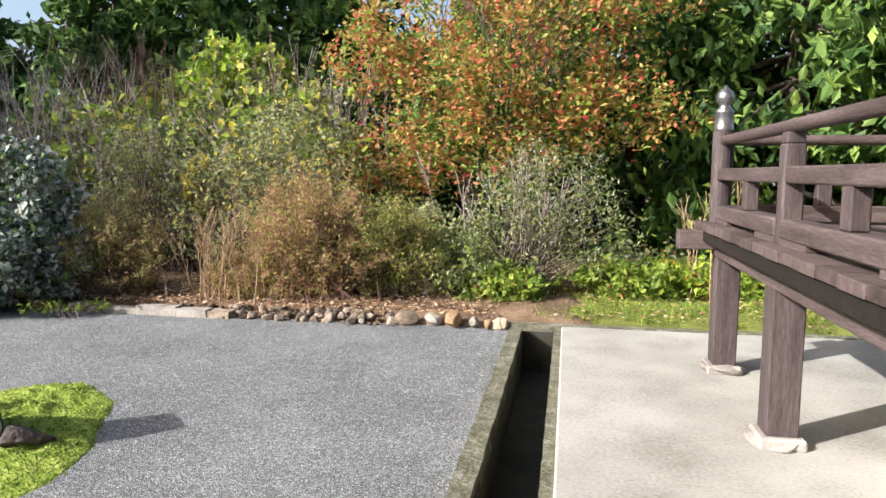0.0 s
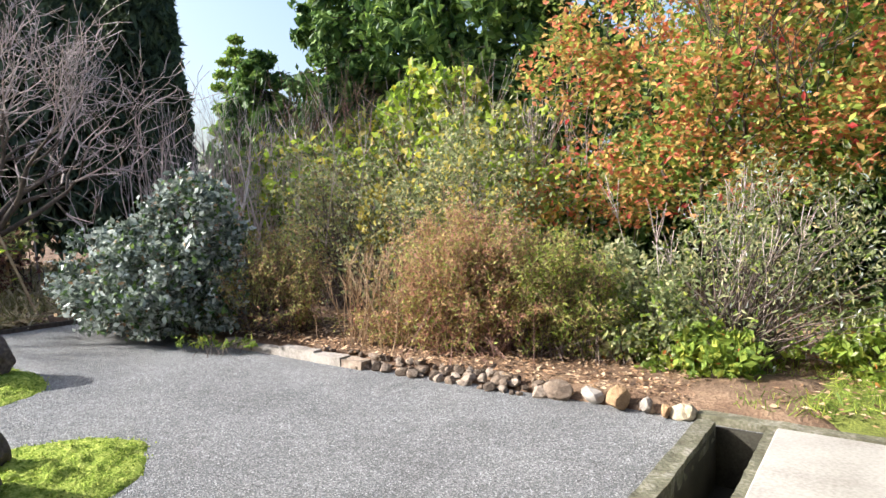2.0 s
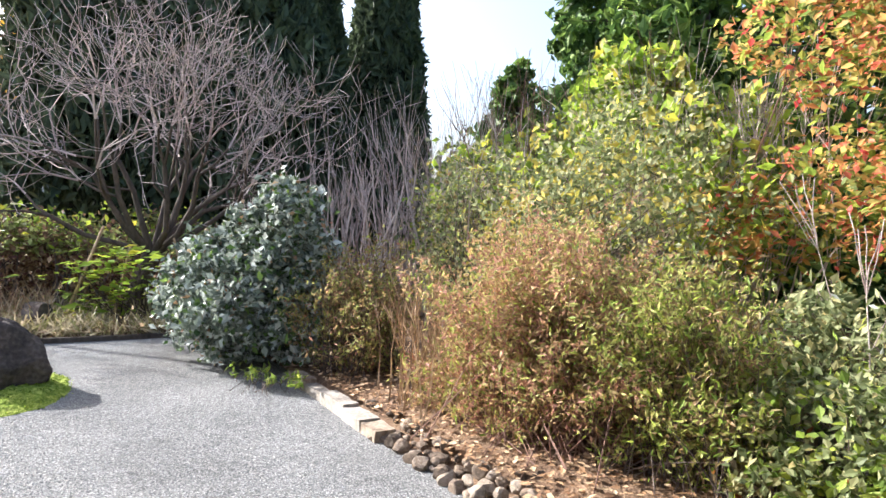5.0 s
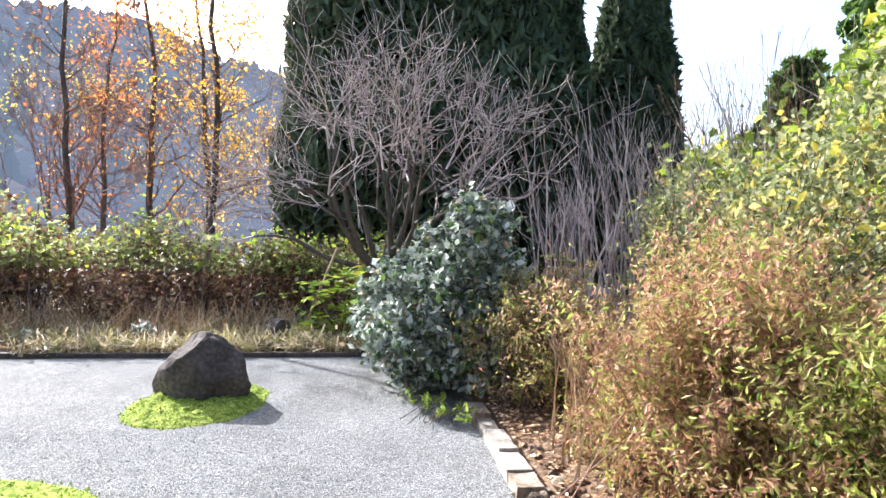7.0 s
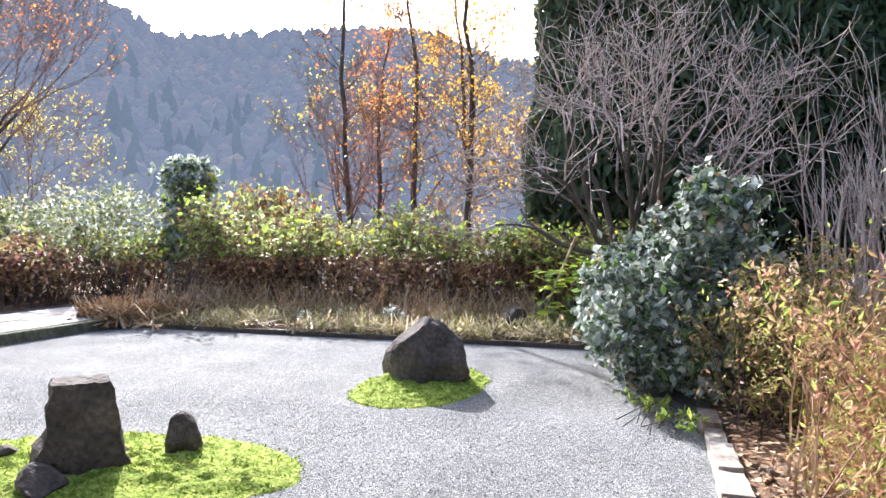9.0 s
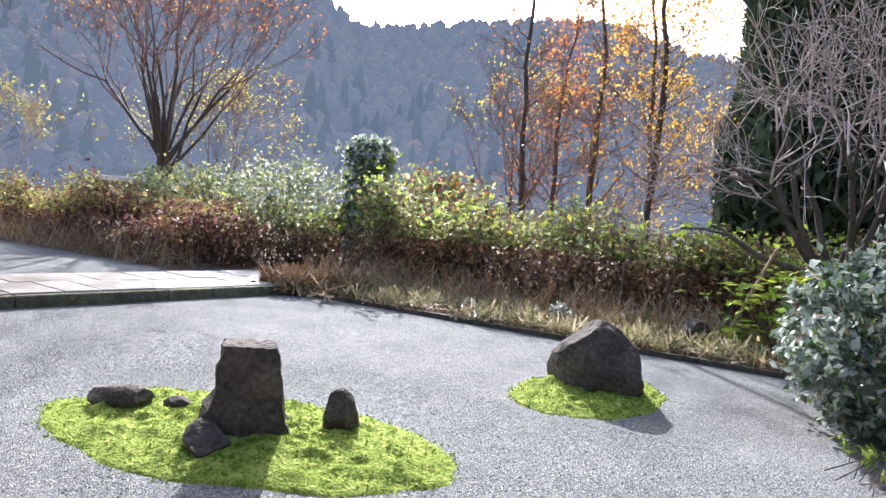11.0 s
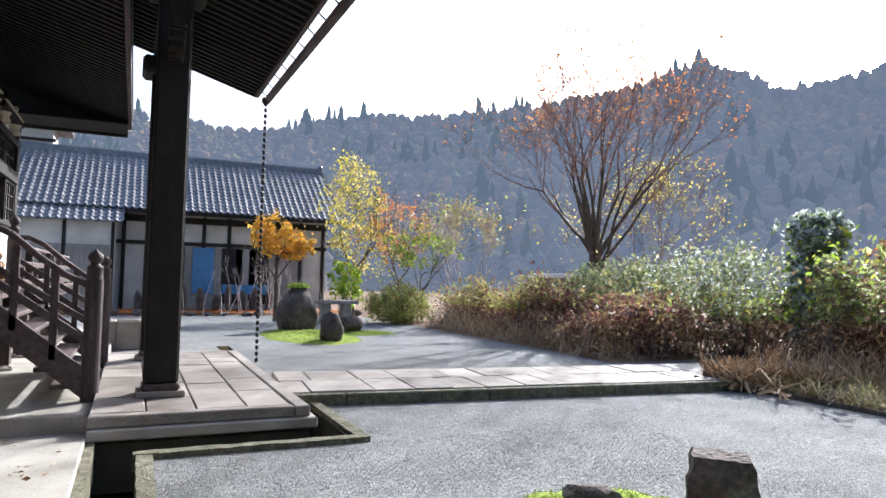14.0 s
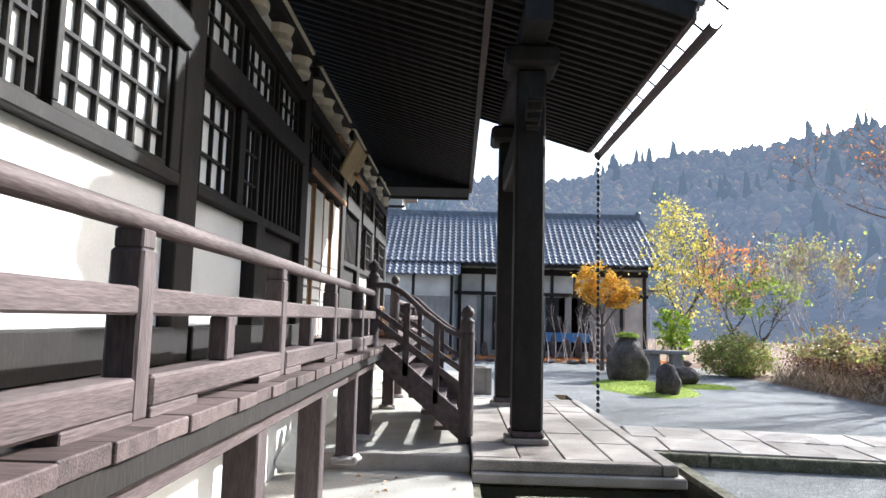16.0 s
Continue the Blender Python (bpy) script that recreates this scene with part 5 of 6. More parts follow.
shrub("pale_shrub", (-0.5, 8.2, 0.06), [((-0.5, 8.2, 0.75), (0.75, 0.55, 0.75), 2), ((-0.1, 8.6, 1.3), (0.75, 0.5, 0.7), 2), ((0.5, 8.3, 0.8), (0.5, 0.4, 0.6), 1)], 0.065, L_SHRUB, 5200, 6, "loose grey-green shrub with slender leaves", stems=160, shape=SLIM, clumps=120, shell=0.35, spread=0.2, extra=[(L_WHITE, 0.1, 0.055), (L_GREEN, 0.15, 0.07)])
shrub("pale_shrub", (-1.4, 8.6, 0.06), [((-1.4, 8.6, 0.6), (0.6, 0.5, 0.6), 1)], 0.07, L_SHRUB, 3500, 7, "low green shrub under the autumn tree", stems=80, clumps=80, shell=0.4)
rng = np.random.default_rng(60)
for k, (hx, hy, r, m) in enumerate([(0.9, 8.2, 0.7, L_GREEN), (1.8, 8.6, 0.8, L_VINE), (2.9, 8.4, 0.8, L_GREEN), (3.9, 8.8, 0.9, L_GREEN), (-0.6, 7.6, 0.5, L_GREEN), (-1.5, 7.7, 0.4, L_GRASS), (1.3, 9.3, 0.9, L_SHRUB), (5.2, 8.6, 0.9, L_GREEN)]):
    shrub("low_plant", (hx, hy, 0.06), [((hx, hy, 0.22), (r, r * 0.6, 0.24), 1)], 0.09, m, 2200, 70 + k, "low leafy plants on mossy ground", "plant", stems=60, stem_r=0.004, clumps=60, shell=0.2, extra=[(L_RED, 0.04, 0.07)])


def tree(name, at, trunk_h, radius, blobs, size, material, n, seed, label, lean=(0, 0, 1), depth=3, limb=1.6, bark=M_BARK, spread=0.14, clumps=120, shell=0.45, up=0.15, wild=0.55, twig_low=0.006, extra=(), category="tree", group="", split=3, floor=0.5, **kw):
    """Trunk and limbs that taper, and a crown of leaves in clumps."""
    rng = np.random.default_rng(seed)
    t = thing(name, at, label, category, group)
    segs, tips = [], []
    p = np.array(at, float)
    d = np.array(lean, float)
    d /= np.linalg.norm(d)
    k = 5
    for i in range(k):
        q = p + d * trunk_h / k + rng.normal(0, 0.02 * trunk_h / k * 2, 3)
        segs.append((*p, *q, radius * (1 - 0.09 * i) * (1.25 if i == 0 else 1), radius * (1 - 0.09 * (i + 1))))
        p = q
    for i in range(split + 1):
        a = 2 * math.pi * (i + rng.uniform(-0.3, 0.3)) / (split + 1)
        e = d * 0.8 + np.array([math.cos(a), math.sin(a), 0]) * 0.75
        grow(rng, p - d * rng.uniform(0, 0.25) * trunk_h, e / np.linalg.norm(e), limb, radius * 0.45, depth, segs, up, wild, split - 1, 0.74, 3, tips, twig_low)
    tube_part("trunk", segs, bark, t, 6)
    if n:
        tot = sum(b[2] for b in blobs)
        pts = np.concatenate([blob_points(rng, b[0], b[1], int(n * b[2] / tot), clumps, spread, shell, at[2] + floor) for b in blobs])
        leaves("crown", rng, pts, size, material, t, **kw)
        for m2, share, s2 in extra:
            c = int(n * share)
            leaves("crown", rng, pts[rng.integers(0, len(pts), c)] + rng.normal(0, 0.12, (c, 3)), s2, m2, t, **kw)
    return t


shrub("yellow_shrub", (-5.0, 8.7, 0.1), [((-5.0, 8.6, 1.35), (0.22, 0.2, 0.4), 1)], 0.1, L_YELLOW, 260, 26, "slender sapling with bright yellow leaves", stems=14, clumps=14)
shrub("pale_shrub", (-1.1, 7.75, 0.06), [((-1.1, 7.75, 0.42), (0.5, 0.4, 0.4), 1)], 0.055, L_SHRUB, 4200, 27, "low fresh green shrub beside the rust shrub", stems=80, clumps=70, shell=0.3, extra=[(L_GREEN, 0.3, 0.06)])
tree("autumn_tree", (-1.2, 10.9, 0.08), 1.2, 0.07, [((-1.4, 10.7, 2.0), (1.9, 1.2, 0.55), 2), ((-0.9, 10.8, 3.0), (2.3, 1.4, 0.6), 3), ((-1.1, 10.8, 4.0), (2.1, 1.4, 0.6), 2.5), ((-0.4, 10.9, 5.0), (2.2, 1.4, 0.65), 2.2), ((-0.7, 10.9, 6.0), (1.5, 1.2, 0.5), 1), ((-2.7, 10.3, 1.7), (1.2, 0.9, 0.6), 1.2), ((-2.9, 10.5, 3.4), (0.9, 0.8, 0.45), 0.8), ((0.9, 10.5, 2.5), (1.2, 1.0, 0.6), 1), ((1.2, 10.6, 4.3), (1.0, 0.9, 0.5), 0.7)], 0.095, L_MAPLE, 16500, 11, "autumn tree with orange, red and yellow-green leaves", depth=3, limb=1.7, up=0.3, clumps=62, spread=0.13, shell=0.25, flat=0.3, extra=[(L_GREEN, 0.4, 0.1)])
tree("green_tree", (-0.6, 12.6, 0.1), 1.6, 0.08, [((-0.8, 12.6, 3.0), (2.3, 1.0, 2.0), 1)], 0.15, L_CEDAR_LIT, 5000, 12, "green-leaved tree behind the autumn tree", clumps=110)
# vine over old stems
shrub("vine_thicket", (-6.2, 11.6, 0.1), [((-5.35, 10.7, 3.0), (0.85, 0.55, 0.75), 4), ((-7.4, 11.2, 2.4), (1.3, 0.7, 0.9), 1.2), ((-4.8, 11.5, 2.2), (1.0, 0.7, 1.0), 1), ((-8.6, 10.6, 2.2), (0.8, 0.6, 0.7), 0.8)], 0.17, L_VINE, 6500, 13, "thicket overgrown by lime-green broad-leaved vine", "thicket", twig=M_TWIG, stems=160, stem_r=0.014, clumps=120, spread=0.13, shell=0.5, extra=[(L_SHRUB, 0.6, 0.11), (L_YELLOW, 0.06, 0.18)])
shrub("vine_thicket", (-4.4, 9.9, 0.1), [((-4.6, 9.9, 1.7), (1.7, 0.6, 1.3), 1), ((-7.2, 9.6, 1.5), (1.5, 0.6, 1.2), 1)], 0.085, L_SHRUB, 7000, 14, "tangled green thicket with pale twigs", "thicket", twig=M_TWIG, stems=320, stem_r=0.009, clumps=150, spread=0.12, shell=0.4, extra=[(L_VINE, 0.14, 0.18), (L_YELLOW, 0.07, 0.14)])


def bare_stems(name, at, n, height, spread, seed, label, material, twigs=5, r=0.02):
    rng = np.random.default_rng(seed)
    t = thing(name, at, label, "shrub")
    segs = []
    for _ in range(n):
        p = np.array(at) + np.array([rng.normal(0, spread[0]), rng.normal(0, spread[1]), 0])
        d = np.array([rng.normal(0, 0.16), rng.normal(0, 0.16), 1.0])
        grow(rng, p, d / np.linalg.norm(d), height * rng.uniform(0.6, 1.1), r, 1, segs, 0.12, 0.3, twigs, 0.35, 4, None, 0.003)
    tube_part("stem_tangle", [q for q in segs if q[6] > r * 0.5], material, t, 4, kind="stuff")
    tube_part("twig_crown", [q for q in segs if q[6] <= r * 0.5], material, t, 4, kind="stuff")
    return t


bare_stems("bare_shrub", (-8.4, 9.4, 0.1), 90, 2.4, (1.1, 0.6), 15, "bare upright reddish stems of a leafless shrub", M_TWIG)
bare_stems("bare_shrub", (-8.6, 8.6, 0.1), 45, 1.9, (0.7, 0.5), 19, "bare grey stems beside the evergreen shrub", M_TWIG)
bare_stems("bare_shrub", (-0.5, 8.4, 0.06), 14, 1.3, (0.6, 0.3), 16, "thin pale bare stems on mossy ground", M_TWIG, r=0.006)
bare_stems("bare_shrub", (-7.4, 10.4, 0.1), 80, 2.7, (1.3, 0.5), 20, "reddish bare twigs through the vine thicket", M_TWIG_RED, r=0.014)
bare_stems("bare_shrub", (-4.2, 10.9, 0.1), 60, 2.6, (0.6, 0.4), 23, "grey bare twigs beside the autumn tree", M_TWIG, r=0.012)
bare_stems("bare_shrub", (-3.6, 6.95, 0.1), 40, 0.75, (0.3, 0.15), 17, "dead stalks and cut twigs behind the kerb", M_STRAW, r=0.008)
bare_stems("bare_shrub", (1.9, 8.3, 0.06), 7, 1.1, (0.15, 0.1), 18, "thin orange-brown bare shrub beside the veranda corner", M_STRAW, r=0.008)


def conifer(name, at, height, width, n, seed, material, label, size=0.3, droop=0.7, bottom=0.12, tiers=26, lit=None, shape=SLIM, group="tall conifers"):
    """A conifer: trunk, whorls of drooping branches, sprays along them."""
    rng = np.random.default_rng(seed)
    t = thing(name, at, label, "conifer", group)
    segs = [(*at, at[0], at[1], at[2] + height * 0.95, width * 0.075, 0.02)]
    P = []
    per = max(20, n // (tiers * 7))
    for i in range(tiers):
        f = bottom + (1 - bottom) * i / tiers
        L = width * (1 - f) ** 0.6 * rng.uniform(0.75, 1.1)
        for j in range(7):
            a = rng.uniform(0, 2 * math.pi)
            l = L * rng.uniform(0.7, 1.15)
            z0 = at[2] + height * f
            e = np.array([at[0] + math.cos(a) * l, at[1] + math.sin(a) * l, z0 - droop * l * 0.35])
            o = np.array([at[0], at[1], z0])
            segs.append((*o, *e, 0.02 + 0.01 * l, 0.006))
            u = rng.uniform(0.25, 1.05, (per, 1)) ** 0.7
            q = o + (e - o) * u + rng.normal(0, 1, (per, 3)) * np.array([0.12, 0.12, 0.09]) * l * 0.8
            q[:, 2] -= np.abs(rng.normal(0, 0.12 * l, per))
            P.append(q)
    P = np.concatenate(P)
    P[:, 2] = np.maximum(P[:, 2], at[2] + 0.05)
    tube_part("trunk", segs[:1], M_BARK, t, 8)
    tube_part("bough_mass", segs[1:], M_BARK, t, 5, kind="stuff")
    leaves("crown", rng, P, size, material, t, droop=droop, shape=shape)
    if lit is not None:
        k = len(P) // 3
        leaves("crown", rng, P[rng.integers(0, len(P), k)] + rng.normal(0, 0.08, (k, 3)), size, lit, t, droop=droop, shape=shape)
    return t


WIDE = np.array([(-0.5, 0, 0), (0.0, -0.24, 0.04), (0.5, 0, -0.08), (0.0, 0.24, 0.04)])
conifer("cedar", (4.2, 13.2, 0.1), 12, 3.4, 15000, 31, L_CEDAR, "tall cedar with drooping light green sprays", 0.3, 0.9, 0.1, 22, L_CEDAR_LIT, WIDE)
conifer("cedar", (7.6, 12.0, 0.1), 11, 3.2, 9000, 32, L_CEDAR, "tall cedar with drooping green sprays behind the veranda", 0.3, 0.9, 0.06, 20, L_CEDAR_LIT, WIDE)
conifer("cedar", (1.4, 15.5, 0.1), 13, 3.0, 10000, 33, L_CEDAR, "tall dark cedar in the wood", 0.34, 0.8, 0.03, 24, None, WIDE)
for k, (cx, cy, h, w) in enumerate([(-9.6, 17.2, 11.0, 3.4), (-6.4, 17.6, 12.0, 3.6), (-2.6, 17.0, 12.5, 3.5), (-12.8, 17.8, 10.3, 3.2), (-11.0, 15.2, 5.4, 2.2), (2.0, 19.0, 13, 3.6), (8.5, 17.5, 12, 3.8), (13, 14, 12, 3.8), (5.3, 17.0, 13, 3.2), (-17.0, 17.5, 6.8, 2.6), (-15.0, 18.6, 9.3, 3.0)]):
    conifer("cedar", (cx, cy, 0.2), h, w, 15000 if k < 3 else 9000, 40 + k, L_CEDAR, "dark green conifer at the edge of the wood", 0.36, 0.4, 0.02, 22, L_CEDAR_LIT if k in (0, 1) else None, WIDE)


def cypress(at, height, radius, n, seed, label):
    """Dense dark column of upright sprays, many leaders."""
    rng = np.random.default_rng(seed)
    t = thing("cypress", at, label, "conifer", "dark cypresses")
    a = rng.uniform(0, 2 * math.pi, n)
    f = rng.uniform(0, 1, n) ** 0.85
    lump = np.array([noise.noise(Vector((math.cos(u) * 1.8 + seed, math.sin(u) * 1.8, v * 5))) for u, v in zip(a, f)])
    r = radius * np.minimum(1, (1.06 - f) ** 0.42 * 1.05) * (0.94 + 0.2 * lump) * rng.uniform(0.86, 1.02, n)
    r *= np.where(f < 0.1, 0.75 + 2.5 * f, 1)
    z = at[2] + 0.5 + f * (height - 0.5) * (0.95 + 0.08 * lump)
    P = np.stack([at[0] + np.cos(a) * r, at[1] + np.sin(a) * r, z], 1)
    tube_part("trunk", [(*at, at[0], at[1], at[2] + height * 0.9, radius * 0.12, 0.05)], M_BARK, t, 6)
    # added near-black solid stands in for the shade deep between the sprays
    part("shade_core", lathe_bm([(radius * 0.4, 0.9), (radius * 0.66, height * 0.2), (radius * 0.66, height * 0.5), (radius * 0.48, height * 0.75), (0.1, height * 0.92)], at, 14), M_SHADE_CORE, t)
    leaves("crown", rng, P, 0.42, L_CYPRESS, t, shape=SLIM, aim=(0, 0, 0.7))
    return t


# crown's inner shade as a colour, not wood or leaf
M_SHADE_CORE = mat("cypress_inner_shade", [(0.2, (0.008, 0.012, 0.008)), (0.8, (0.025, 0.035, 0.02))], scale=3, bump=0.5, stain=0)
cypress((-16.2, 6.0, 0.1), 14.0, 2.7, 30000, 51, "broad dense dark green cypress")
cypress((-15.4, 8.7, 0.1), 13.0, 2.5, 26000, 52, "broad dense dark green cypress")
cypress((-15.6, 12.1, 0.1), 9.3, 1.4, 12000, 53, "narrow dense dark green cypress")
conifer("pine", (-30.3, 27.5, 0.2), 11.5, 2.6, 2600, 55, L_CEDAR_LIT, "distant slender pine against the sky", 0.5, 0.1, 0.5, 9, None, WIDE)

def limbs_and_twigs(segs, bark, twig, parent, limit):
    """Stout wood and fine twigs as two parts."""
    tube_part("limb", [q for q in segs if q[6] > limit], bark, parent, 6)
    tube_part("twig_crown", [q for q in segs if q[6] <= limit], twig, parent, 4, kind="stuff")


# ---- bare tree and west bed ----
rng = np.random.default_rng(81)
bare = thing("bare_tree", (-10.0, 5.6, 0.08), "leafless spreading tree with grey-pink twigs on props", "tree")
segs = []
fork = np.array((-9.85, 5.75, 0.95))
segs += [(-10.0, 5.55, 0.05, -9.95, 5.6, 0.55, 0.17, 0.14), (-9.95, 5.6, 0.55, *fork, 0.14, 0.13)]
for d in [(-0.2, -0.9, 0.75), (0.25, 0.15, 1), (0.25, 0.95, 0.7), (0.1, 0.6, 0.9), (-0.35, 0.2, 1), (0.4, -0.45, 0.95), (0.2, 0.9, 0.35), (0.1, -1.0, 0.45), (0.5, 0.5, 0.7), (-0.2, 1.0, 0.8), (0.0, 0.3, 1.1), (0.1, -0.5, 0.8), (0.3, 0.8, 0.6)]:
    v = np.array(d, float)
    grow(rng, fork, v / np.linalg.norm(v), 1.45, 0.05, 4, segs, 0.1, 0.62, 2, 0.8, 3, None, 0.004)
limbs_and_twigs(segs, M_BARK, M_TWIG, bare, 0.017)
for a, b in (((-9.3, 4.6, 0.05), (-9.75, 5.1, 1.35)), ((-9.0, 6.2, 0.05), (-9.6, 6.0, 1.2)), ((-9.35, 5.2, 0.05), (-9.75, 5.45, 1.1))):
    tube_part("prop", [(*a, *b, 0.022, 0.02)], M_STRAW, bare, 6, "pale wooden prop")


def hedge(name, x0, x1, y0, y1, height, n, seed, label, tops=L_HEDGE, base=L_BERRY, size=0.11, stems=260, young=L_VINE):
    """Bramble hedge: arching stems, brown below, leafy and uneven above."""
    rng = np.random.default_rng(seed)
    t = thing(name, ((x0 + x1) / 2, (y0 + y1) / 2, 0.06), label, "hedge")
    P = []
    m = 150
    cx, cy = rng.uniform(x0, x1, m), rng.uniform(y0, y1, m)
    ch = np.array([height * (0.7 + 0.75 * noise.noise(Vector((a * 0.9, b * 0.9, seed)))) for a, b in zip(cx, cy)])
    pick = rng.integers(0, m, n)
    f = rng.uniform(0, 1, n) ** 0.6
    q = np.stack([cx[pick], cy[pick], ch[pick] * f + 0.08], 1) + rng.normal(0, 1, (n, 3)) * np.array([0.22, 0.26, 0.1])
    q[:, 2] = np.maximum(q[:, 2], 0.1)
    hi = q[:, 2] > height * 0.55
    leaves("foliage", rng, q[hi], size, tops, t, flat=0.3)
    shoots = q[hi][rng.integers(0, int(hi.sum()), 500)] + np.abs(rng.normal(0, 0.16, (500, 3))) * np.array([0, 0, 1])
    leaves("shoot_leaves", rng, shoots, size * 1.1, young, t, kind="stuff")
    lower = q[~hi]
    cut = len(lower) // 2
    leaves("foliage", rng, lower[:cut], size * 0.85, base, t)
    leaves("foliage", rng, lower[cut:], size * 0.8, L_DEAD, t)
    segs = []
    for _ in range(stems):
        i = rng.integers(0, n)
        b = q[i]
        a = np.array([b[0] + rng.normal(0, 0.3), b[1] + rng.normal(0, 0.3), 0.05])
        mid = (a + b) / 2 + np.array([0, 0, 0.25])
        segs += [(*a, *mid, 0.012, 0.009), (*mid, *b, 0.009, 0.004)]
    tube_part("stem_tangle", segs, M_TWIG_DARK, t, 4, kind="stuff")
    return t


hedge("bramble_hedge", -12.4, -10.4, -2.0, 3.0, 1.75, 17000, 91, "bramble hedge with sunlit green leaves over brown stems", L_HEDGE)
hedge("bramble_hedge", -12.6, -10.6, 2.6, 7.0, 1.65, 13000, 92, "bramble hedge with sunlit green leaves over brown stems", L_HEDGE)
hedge("bramble_hedge", -11.1, -9.0, -9.0, -4.6, 1.35, 15000, 93, "dark red bramble hedge beyond the path", L_BERRY, young=L_OLIVE)
hedge("bramble_hedge", -11.4, -9.3, -14.5, -8.8, 1.35, 15000, 94, "dark red and olive bramble hedge beyond the path", L_OLIVE, young=L_BERRY)
hedge("bramble_hedge", -14.5, -11.0, -5.5, -2.0, 1.5, 9000, 95, "bramble hedge closing the end of the path", L_HEDGE)


STALK = np.array([(-0.5, -0.012, 0), (0.5, -0.004, 0), (0.5, 0.004, 0), (-0.5, 0.012, 0)])


def grass_strip(name, x0, x1, y0, y1, n, seed, label, tall=0.28, material=L_GRASS, lie=0.5, blade=BLADE):
    rng = np.random.default_rng(seed)
    P = np.stack([rng.uniform(x0, x1, n), rng.uniform(y0, y1, n), np.full(n, 0.0)], 1)
    dens = np.array([noise.noise(Vector((p[0] * 1.4, p[1] * 1.4, seed))) for p in P])
    P = P[dens > -0.22]
    P[:, 2] = 0.07 + tall * 0.3 * rng.uniform(0.1, 1, len(P))
    v, f = leaf_cloud(rng, P, tall, shape=blade, aim=(0, 0, lie * 0.8), jitter=0.7)
    v[:, 2] = np.maximum(v[:, 2], 0.03)
    ob = new(name, mesh_of(name, v, f, material))
    return tagged(ob, label, "grass", kind="stuff")


grass_strip("dry_grass", -10.6, -8.25, -1.6, 6.5, 13000, 101, "pale dry grass along the gravel", 0.26)
grass_strip("dry_stalks", -10.7, -9.0, -2.3, 4.5, 2600, 102, "tall dry straw stalks before the hedge", 0.6, M_STRAW, 1.1, STALK)
grass_strip("dry_stalks", -9.2, -8.4, -14.0, -4.8, 2200, 103, "tall dry straw stalks before the hedge", 0.6, M_STRAW, 1.1, STALK)
grass_strip("dry_grass", -9.2, -7.9, -2.0, -0.6, 2600, 104, "dry grass tuft at the corner of the path", 0.4, M_STRAW, 0.6)
grass_strip("mossy_grass", -0.2, 6.0, 6.7, 8.6, 9000, 105, "short yellow-green grass on mossy ground", 0.1, L_GREEN, 0.5)
grass_strip("dry_grass", -16.0, -9.6, 3.0, 12.0, 7000, 106, "rough dry grass under the bare tree", 0.35)


def litter(name, x0, x1, y0, y1, z, n, seed, label, material=L_DEAD, size=0.05):
    rng = np.random.default_rng(seed)
    P = np.stack([rng.uniform(x0, x1, n), rng.uniform(y0, y1, n), z + rng.uniform(0, 0.03, n)], 1)
    v, f = leaf_cloud(rng, P, size, flat=0.9)
    return tagged(new(name, mesh_of(name, v, f, material)), label, "leaves", kind="stuff")


litter("fallen_leaves", -5.4, -0.5, 6.5, 8.2, 0.12, 3800, 111, "brown fallen leaves on the bed")
litter("fallen_leaves", -9.6, -8.25, -1.6, 6.0, 0.09, 5000, 112, "brown fallen leaves among dry grass")
litter("fallen_leaves", -0.2, 6.0, 6.65, 9.0, 0.09, 1400, 113, "fallen leaves on moss", L_DEAD, 0.06)
litter("fallen_leaves", -8.0, 6.0, -22.5, -20.2, 0.09, 6000, 114, "orange fallen leaves before the annex", L_RED, 0.13)
litter("fallen_leaves", 0.3, 1.3, -0.9, 0.4, 0.075, 40, 115, "few dead leaves on the slab", L_DEAD, 0.05)
litter("fallen_leaves", -8.6, -4.6, -19.5, -15.0, 0.02, 400, 116, "scattered leaves on far gravel", L_DEAD, 0.08)

fern = thing("green_plant", (-9.35, 5.5, 0.06), "yellow-green broad-leaved sapling before the bare tree", "plant")
rng = np.random.default_rng(120)
pts = np.concatenate([rng.normal(0, 1, (45, 3)) * np.array([0.22, 0.32, 0.05]) + np.array([-9.3 + rng.normal(0, 0.15), 5.3 + rng.normal(0, 0.45), z]) for z in np.linspace(0.25, 1.0, 6)])
leaves("foliage", rng, pts, 0.17, L_VINE, fern, flat=0.8)
tube_part("stem_tangle", inner_twigs(rng, (-9.35, 5.5, 0.05), pts, 30, 0.008), M_TWIG_DARK, fern)

for k, (hx, hy, hz, m) in enumerate(((-5.3, 6.0, 0.12, L_GREEN), (-4.95, 6.2, 0.1, L_GREEN), (-9.0, 2.6, 0.22, L_WHITE), (-9.1, 1.2, 0.15, L_WHITE))):
    shrub("small_plant", (hx, hy, 0.02), [((hx, hy, hz), (0.22, 0.18, hz * 0.8), 1)], 0.08, m, 70, 160 + k, "small leafy plant at the edge of the gravel", "plant", stems=12, stem_r=0.004, clumps=14, shell=0.3, shape=SLIM)
ivy = shrub("ivy_stump", (-12.4, -3.35, 0.06), [((-12.4, -3.35, 1.35), (0.5, 0.5, 1.2), 3), ((-12.35, -3.3, 2.6), (0.6, 0.6, 0.35), 1)], 0.14, L_SILVER, 4600, 121, "post overgrown by dark glossy ivy", "ivy", clumps=90, shell=0.7, spread=0.1, extra=[(L_WHITE, 0.55, 0.11), (L_VINE, 0.08, 0.2)])
